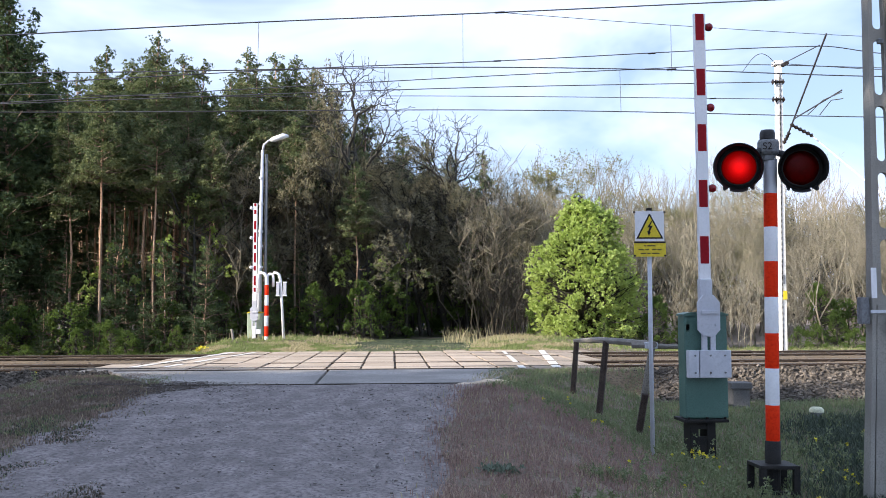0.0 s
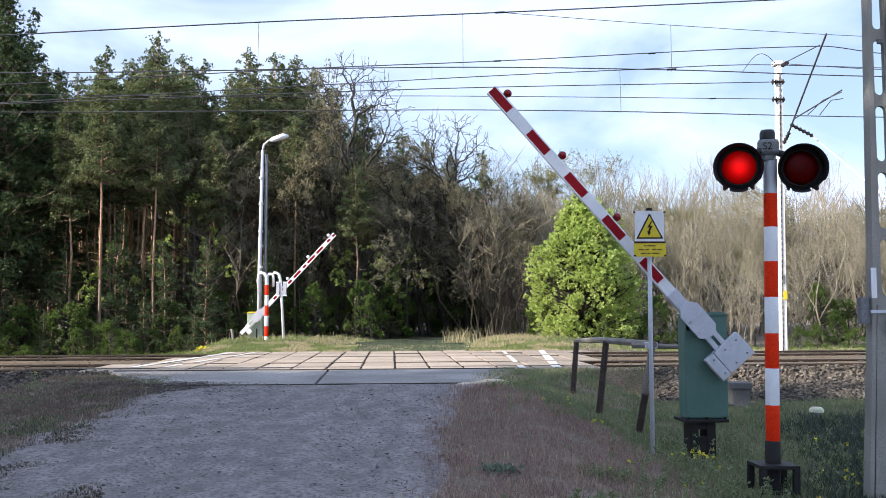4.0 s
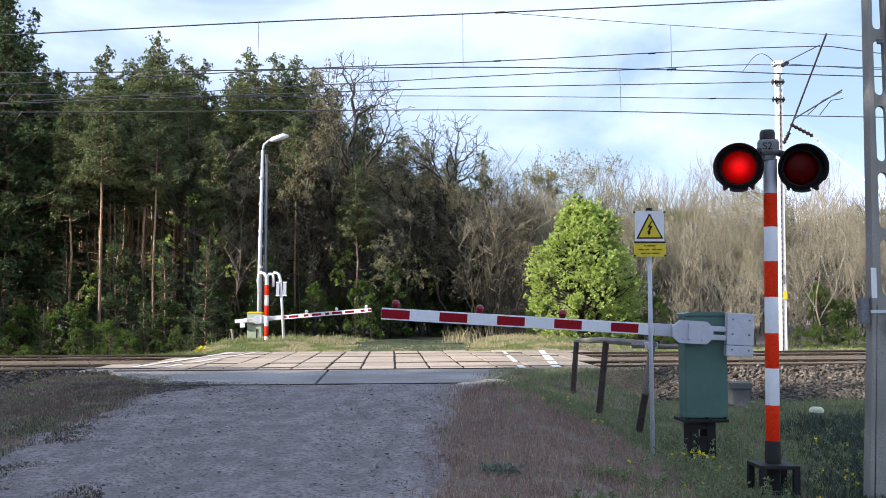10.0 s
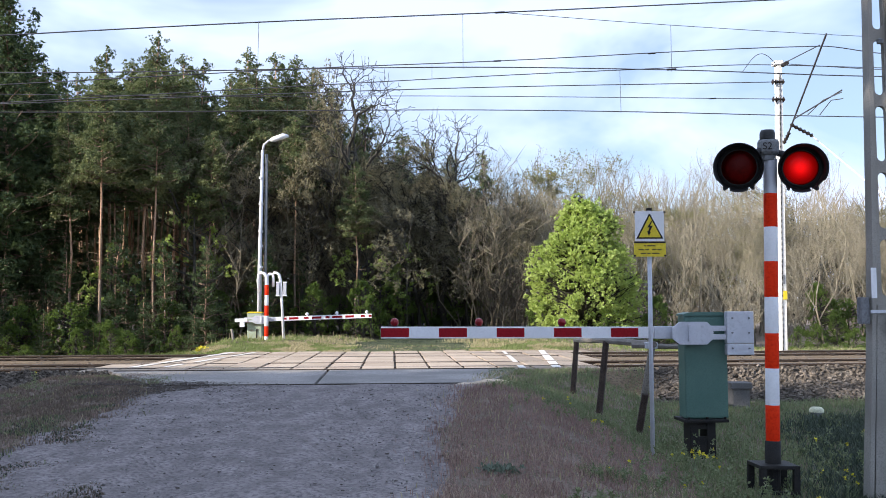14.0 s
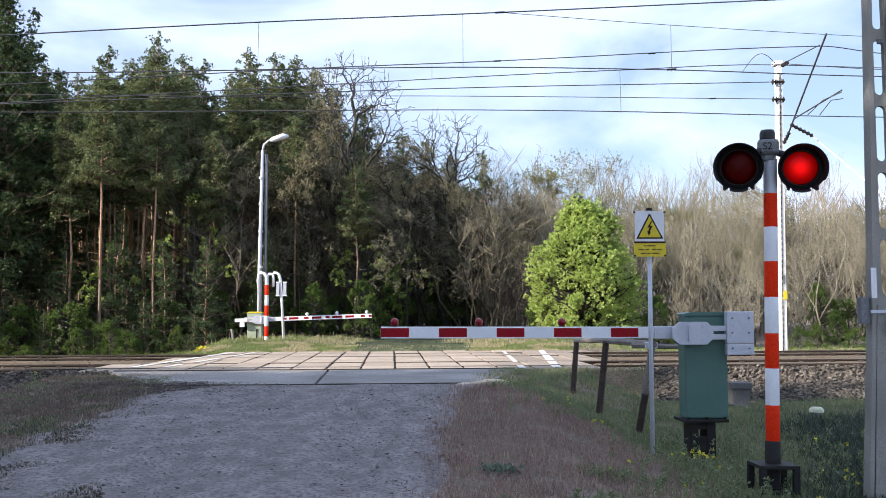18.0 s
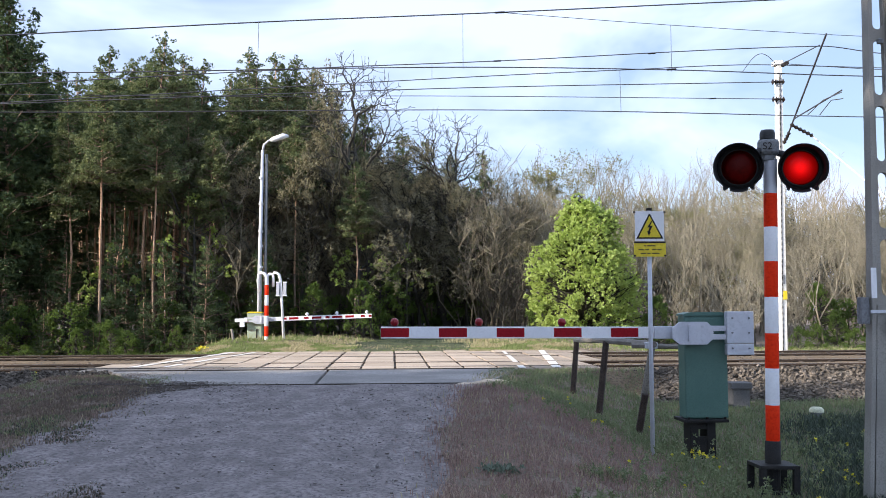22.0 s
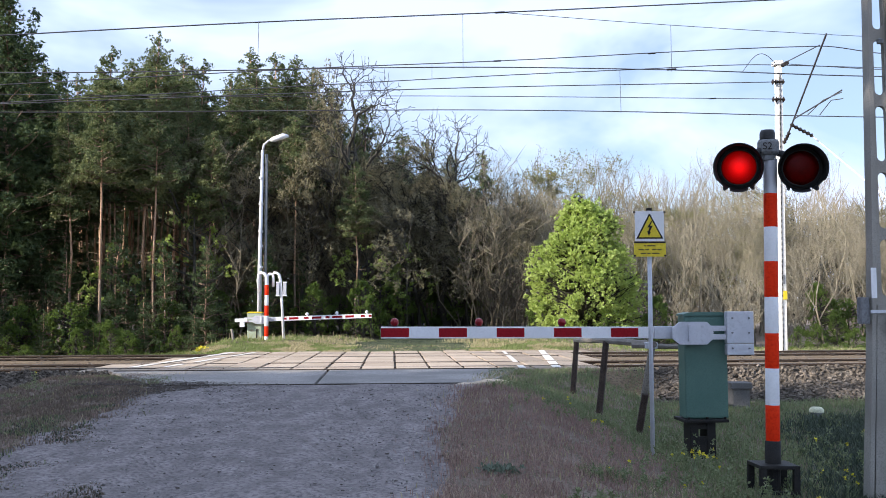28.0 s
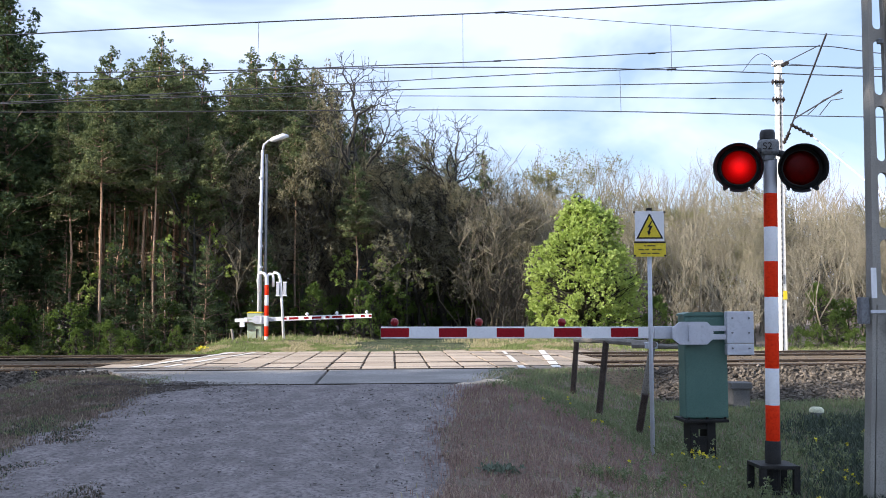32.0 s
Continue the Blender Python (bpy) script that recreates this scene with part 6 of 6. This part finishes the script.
blades("bank_grass", fargreen, M_BANK, "sunlit green grass on the bank beyond the tracks", 0.9)

# taller weeds round the cabinet, with yellow flowers
weeds, wf = [], []
for cx, cy, n, spread_, h in ((3.0, 9.9, 26, 0.6, 0.30), (3.7, 9.4, 34, 0.6, 0.34), (2.9, 10.8, 22, 0.5, 0.25), (3.0, 8.3, 20, 0.5, 0.26), (3.75, 8.1, 16, 0.3, 0.42), (2.4, 8.9, 14, 0.4, 0.24), (3.4, 12.0, 18, 0.8, 0.25), (2.55, 7.7, 16, 0.5, 0.2), (-6.4, 15.2, 20, 0.5, 0.22), (4.6, 11.0, 20, 0.8, 0.25), (2.2, 8.2, 40, 0.35, 0.13), (2.75, 7.6, 50, 0.35, 0.16), (2.3, 11.6, 40, 0.5, 0.14), (3.3, 9.3, 50, 0.4, 0.2), (4.2, 9.3, 40, 0.5, 0.16), (1.55, 7.3, 22, 0.25, 0.1), (2.0, 13.2, 30, 0.4, 0.12), (3.9, 12.6, 40, 0.6, 0.2), (5.2, 10.2, 30, 0.6, 0.14)):
    for _ in range(n):
        x, y = cx + rg.gauss(0, spread_), cy + rg.gauss(0, spread_ * 0.7)
        if x < road_edge(y, 1) and x > 0:
            continue
        if rg.random() < 0.35:
            continue
        weeds.append((Vector((x, y, ground_z(x, y))), h * rg.uniform(0.5, 1.1)))
wv, wfc, yv, yf = [], [], [], []
for p, h in weeds:
    for k in range(5):
        spray(wv, wfc, p + Vector((0, 0, h * k / 5)), 6, 0.036, rg, 0.6, 1.0, 0.22)
    if rg.random() < 0.07:
        spray(yv, yf, p + Vector((0, 0, h)), 5, 0.022, rg, 0.3, 1.0, 0.5)
tagged(part("weeds", (wv, wfc), M_GRASS, None), "leafy weeds growing round the barrier cabinet", "plants", "", "stuff")
tagged(part("yellow_flowers", (yv, yf), M_FLOWER, None), "small yellow flowers on weeds in the verge", "flowers", "", "stuff")
yv, yf = [], []
for _ in range(11):
    spray(yv, yf, Vector((-4.98 + rg.gauss(0, 0.14), 25.2 + rg.gauss(0, 0.12), ground_z(-4.98, 25.2) + rg.uniform(0.02, 0.13))), 4, 0.06, rg, 0.6, 1.0, 0.5)
tagged(part("yellow_flowers", (yv, yf), M_FLOWER, None), "patch of yellow flowers at the crossing's far corner", "flowers", "", "stuff")
yv, yf, gv, gf = [], [], [], []
for cx, cy, n, top in ((2.86, 8.85, 8, 0.24), (3.05, 9.0, 6, 0.20), (3.62, 7.6, 5, 0.30), (2.3, 10.6, 5, 0.14)):
    for _ in range(n):
        x, y = cx + rg.gauss(0, 0.07), cy + rg.gauss(0, 0.07)
        z = ground_z(x, y)
        h = top * rg.uniform(0.75, 1.05)
        v, fc = rings([(x, y, z), (x + rg.gauss(0, 0.02), y, z + h)], [0.004, 0.002], 4, False)
        o = len(gv)
        gv.extend(v)
        gf.extend(tuple(i + o for i in q) for q in fc)
        spray(yv, yf, Vector((x, y, z + h)), 5, 0.02, rg, 0.3, 1.0, 0.5)
tagged(part("flower_stems", (gv, gf), M_GRASS, None), "thin green stems of flowering weeds", "plants", "", "stuff")
tagged(part("yellow_flowers", (yv, yf), M_FLOWER, None), "clusters of yellow flowers beside the barrier and signal", "flowers", "", "stuff")
herb = thing("green_herb", (0.95, 8.35, ground_z(0.95, 8.35)), "bluish green rosette of a low herb on dry grass", "plant")
hv, hf = [], []
for _ in range(46):
    spray(hv, hf, Vector((rg.gauss(0, 0.10), rg.gauss(0, 0.08), rg.uniform(0.0, 0.06))), 5, 0.042, rg, 0.8, 0.8, 0.3)
part("leaves", (hv, hf), M_HERB, herb)

# crushed stone on and beside the track beds
def stones(name, spots, material, label, squash=0.75):
    rnd = random.Random(len(spots))
    vs, fs = [], []
    cube = ((-1, -1, -1), (1, -1, -1), (1, 1, -1), (-1, 1, -1), (-1, -1, 1), (1, -1, 1), (1, 1, 1), (-1, 1, 1))
    quads = ((3, 2, 1, 0), (4, 5, 6, 7), (0, 1, 5, 4), (1, 2, 6, 5), (2, 3, 7, 6), (3, 0, 4, 7))
    for x, y, z, r in spots:
        q = Euler((rnd.uniform(0, 6.28), rnd.uniform(0, 6.28), rnd.uniform(0, 6.28))).to_matrix()
        o = len(vs)
        for c in cube:
            v = q @ Vector((c[0] * r * rnd.uniform(0.35, 0.8), c[1] * r * rnd.uniform(0.3, 0.7), c[2] * r * rnd.uniform(0.25, 0.6)))
            vs.append((x + v.x, y + v.y, z + v.z * squash))
        fs.extend(tuple(i + o for i in f) for f in quads)
    return tagged(part(name, (vs, fs), material, None), label, "stones", "", "stuff")


bed = []
for _ in range(84000):
    x = rg.choice((rg.uniform(-11, -4.6), rg.uniform(3.1, 17), rg.uniform(3.1, 12)))
    y = rg.uniform(14.4, 24.4) if rg.random() < 0.42 else rg.uniform(14.3, 17.0)
    if 0 < x < 4.2 + 0.3 * noise.noise((y * 2, 1, 1)) and y < 16.0 or x < 0 and y < 15.95 and x > ramp_left(y) - 0.12:
        continue
    z = bed_height(x, y)
    if z < ground_z(x, y) - 0.08:
        continue
    if y > 15.9:
        if rg.random() < 0.05:
            bed.append((x, y, z - 0.012, rg.uniform(0.025, 0.05)))
        continue
    bed.append((x, y, z + 0.05 + rg.uniform(-0.03, 0.035), rg.uniform(0.03, 0.056)))
stones("ballast_stones", bed, M_BALLAST, "loose grey brown crushed ballast stones")
pebbles, litter = [], []
for _ in range(2600):
    y = 4.5 + 9.0 * rg.random()
    x = rg.uniform(road_edge(y, -1), road_edge(y, 1))
    pebbles.append((x, y, ground_z(x, y) + 0.012, rg.uniform(0.006, 0.017) * (1.8 if rg.random() < 0.04 else 1)))
stones("road_pebbles", pebbles, surface("road pebbles", (0.215, 0.2, 0.193), (0.31, 0.29, 0.278), 3, 60, 0.9, 0.2, coord="World", island=0.45), "small loose grey pebbles on the gravel road", 0.6)
for _ in range(6500):
    # dark crumbs of soil along the slab's worn corner
    x, y = -3.4 + rg.gauss(0, 0.55), 13.35 + rg.gauss(0, 0.45)
    if x > -4.6:
        litter.append((x, y, max(ground_z(x, y), -0.035 if y > 13.52 else -1.0) + 0.008, rg.uniform(0.008, 0.024)))
# scraps of litter, and flat dark bits that stand in for shaded dents
for _ in range(1100):
    y = 4.8 + 8.8 * rg.random()
    x = rg.uniform(road_edge(y, -1) - 0.4, road_edge(y, 1) + 0.3)
    litter.append((x, y, ground_z(x, y) + 0.012, 0.006 + 0.026 * rg.random() ** 3))
stones("leaf_litter", litter, M_LITTER, "dark scraps of bark and leaves, and painted shade of dents, on the road", 0.18)

# ---- the train that comes in at the end ----
M_LOCO = surface("locomotive paint", (0.05, 0.09, 0.14), (0.06, 0.11, 0.17), 2, 60, 0.4, 0.03)
TRAIN_Y = (RAILS[0] + RAILS[1]) / 2
train = thing("locomotive", (-1300.0, TRAIN_Y, 0.0), "dark blue electric locomotive running on the nearer track", "locomotive")
part("body", prism([(0.0, 1.05), (0.0, 2.1), (-0.55, 3.55), (-1.0, 3.75), (-15.0, 3.75), (-15.45, 3.55), (-16.0, 2.1), (-16.0, 1.05)], -1.45, 1.45), M_LOCO, train, "dark blue body")
part("roof", boxed(-14.6, -1.4, -1.1, 1.1, 3.75, 4.05, bevel=0.05), M_HEAD, train, "grey roof")
part("frame", boxed(-15.7, -0.3, -1.3, 1.3, 0.72, 1.05, bevel=0.03), M_BLACK, train)
for x in (-0.25, -15.75):
    part("buffer_beam", boxed(x - 0.15, x + 0.15, -1.3, 1.3, 0.35, 1.05), M_BLACK, train)
for bx in (-3.4, -12.6):
    bogie = part("bogie", boxed(bx - 2.2, bx + 2.2, -1.2, 1.2, 0.42, 0.72, bevel=0.03), M_BLACK, train)
    for ax in (-1.45, 1.45):
        for s in (-1, 1):
            part("wheel", turned([(0.0, -0.07), (0.6, -0.07), (0.625, 0.05), (0.0, 0.07)], 24, (bx + ax, s * 0.75, 0.63), "y"), M_RUST, bogie)
part("window", boxed(-0.62, -0.24, -1.1, 1.1, 2.35, 3.1), surface("dark cab glass", (0.02, 0.025, 0.03), (0.03, 0.035, 0.04), 3, 40, 0.1, 0.0), train, "dark windscreen")
for s in (-0.9, 0.9):
    part("headlight", turned([(0.0, -0.05), (0.13, -0.04), (0.13, 0.05)], 16, (0.03, s, 1.5), "x"), M_WHITE, train)
panto = part("pantograph", merged(tube((-13.0, -0.5, 4.05), (-11.8, -0.5, 4.8), 0.03), tube((-13.0, 0.5, 4.05), (-11.8, 0.5, 4.8), 0.03), tube((-11.8, -0.5, 4.8), (-13.0, 0.0, 5.44), 0.025), tube((-11.8, 0.5, 4.8), (-13.0, 0.0, 5.44), 0.025), tube((-13.0, -0.8, 5.45), (-13.0, 0.8, 5.45), 0.03)), M_BLACK, train, "raised pantograph")


# ---- what moves ----
PERIOD, QUICK = 0.9585, 0.034


def blink(on, off, first):
    """Turns of a lamp plate: its lit side faces out from on to off, then its dark side."""
    turns = [pose(0, 0, 0, 0, 0, a) for a in (172, 86, 0)]
    rows = [(0.0, turns[first])]
    for k in range(-1, 35):
        for i in range(3):
            rows.append((k * PERIOD + on + (i - 1) * QUICK, turns[i]))
        for i in range(3):
            rows.append((k * PERIOD + off + (i - 1) * QUICK, turns[2 - i]))
    rows = [rows[0]] + [r for r in rows[1:] if 0.1 < r[0] < 31.96]
    return rows + [(32.0, rows[-1][1])]


def sway(ob, gusts):
    """A tree leaning in the wind about its foot: (seconds, degrees)."""
    base = ob.matrix_basis.copy()
    place_, turn = base.translation, base.to_quaternion().to_matrix().to_4x4()
    walk(ob, [(t, Matrix.Translation(place_) @ pose(0, 0, 0, 0, a, 0) @ turn) for t, a in gusts])


def motions():
    near = ((0.0, 90.0), (0.62, 90.0), (0.8, 89.0), (1.0, 87.0), (1.5, 80.0), (2.0, 72.3), (2.5, 66.0), (3.0, 60.0), (3.5, 54.2), (4.5, 43.8), (5.5, 34.5), (6.0, 30.2), (6.5, 26.1), (7.0, 21.8), (7.5, 17.7), (8.0, 13.7), (8.5, 10.6), (9.0, 7.9), (9.5, 5.6), (10.0, 3.6), (10.5, 2.0), (11.0, 0.8), (11.5, 0.2), (12.0, 0.25), (12.6, 0.3), (32.0, 0.3))
    far = ((0.0, 90.0), (0.55, 90.0), (0.75, 88.0), (1.0, 83.5), (1.5, 75.7), (2.0, 68.9), (2.5, 62.7), (3.0, 57.0), (3.5, 51.9), (4.5, 42.7), (5.5, 34.5), (6.0, 30.5), (6.5, 26.5), (7.0, 22.2), (7.5, 17.8), (8.0, 13.9), (8.5, 10.9), (9.0, 8.4), (9.5, 6.4), (10.0, 4.5), (10.5, 3.1), (11.0, 2.1), (11.5, 1.8), (12.0, 1.7), (32.0, 1.7))
    z0, z1 = near_boom.location.z, far_boom.location.z
    walk(near_boom, [(t, pose(0, 0, z0, 0, a, 0)) for t, a in near])
    walk(far_boom, [(t, pose(0, 0, z1, 0, -a, 0)) for t, a in far])
    walk(left_lamp, blink(-0.022, 0.435, 2))
    walk(right_lamp, blink(0.435, 0.936, 0))
    sway(skyline_pines[7], ((0.0, 0.0), (16.5, 0.0), (19.0, 0.15), (20.0, 0.65), (21.0, 1.15), (22.0, 1.2), (23.0, 0.65), (24.0, 0.15), (25.3, 0.8), (27.5, 0.0), (29.2, 0.4), (30.2, 0.15), (31.2, 0.5), (32.0, 0.65)))
    sway(skyline_pines[6], ((0.0, 0.0), (15.5, 0.0), (17.5, 0.2), (18.7, 0.65), (20.0, 0.5), (22.3, 0.65), (24.5, 0.0), (26.0, 0.6), (27.8, 1.0), (29.5, 0.0), (30.4, 0.0), (32.0, 0.85)))
    sway(skyline_pines[11], ((0.0, 0.0), (20.0, 0.0), (23.0, 0.4), (25.0, 0.0), (27.6, 0.5), (30.6, 0.75), (32.0, 0.7)))
    speed, front = 40.0, -13.4
    walk(train, [(t, pose(front + speed * (t - 32.0), TRAIN_Y, 0)) for t in (0.0, 8.0, 16.0, 24.0, 32.0)])


motions()
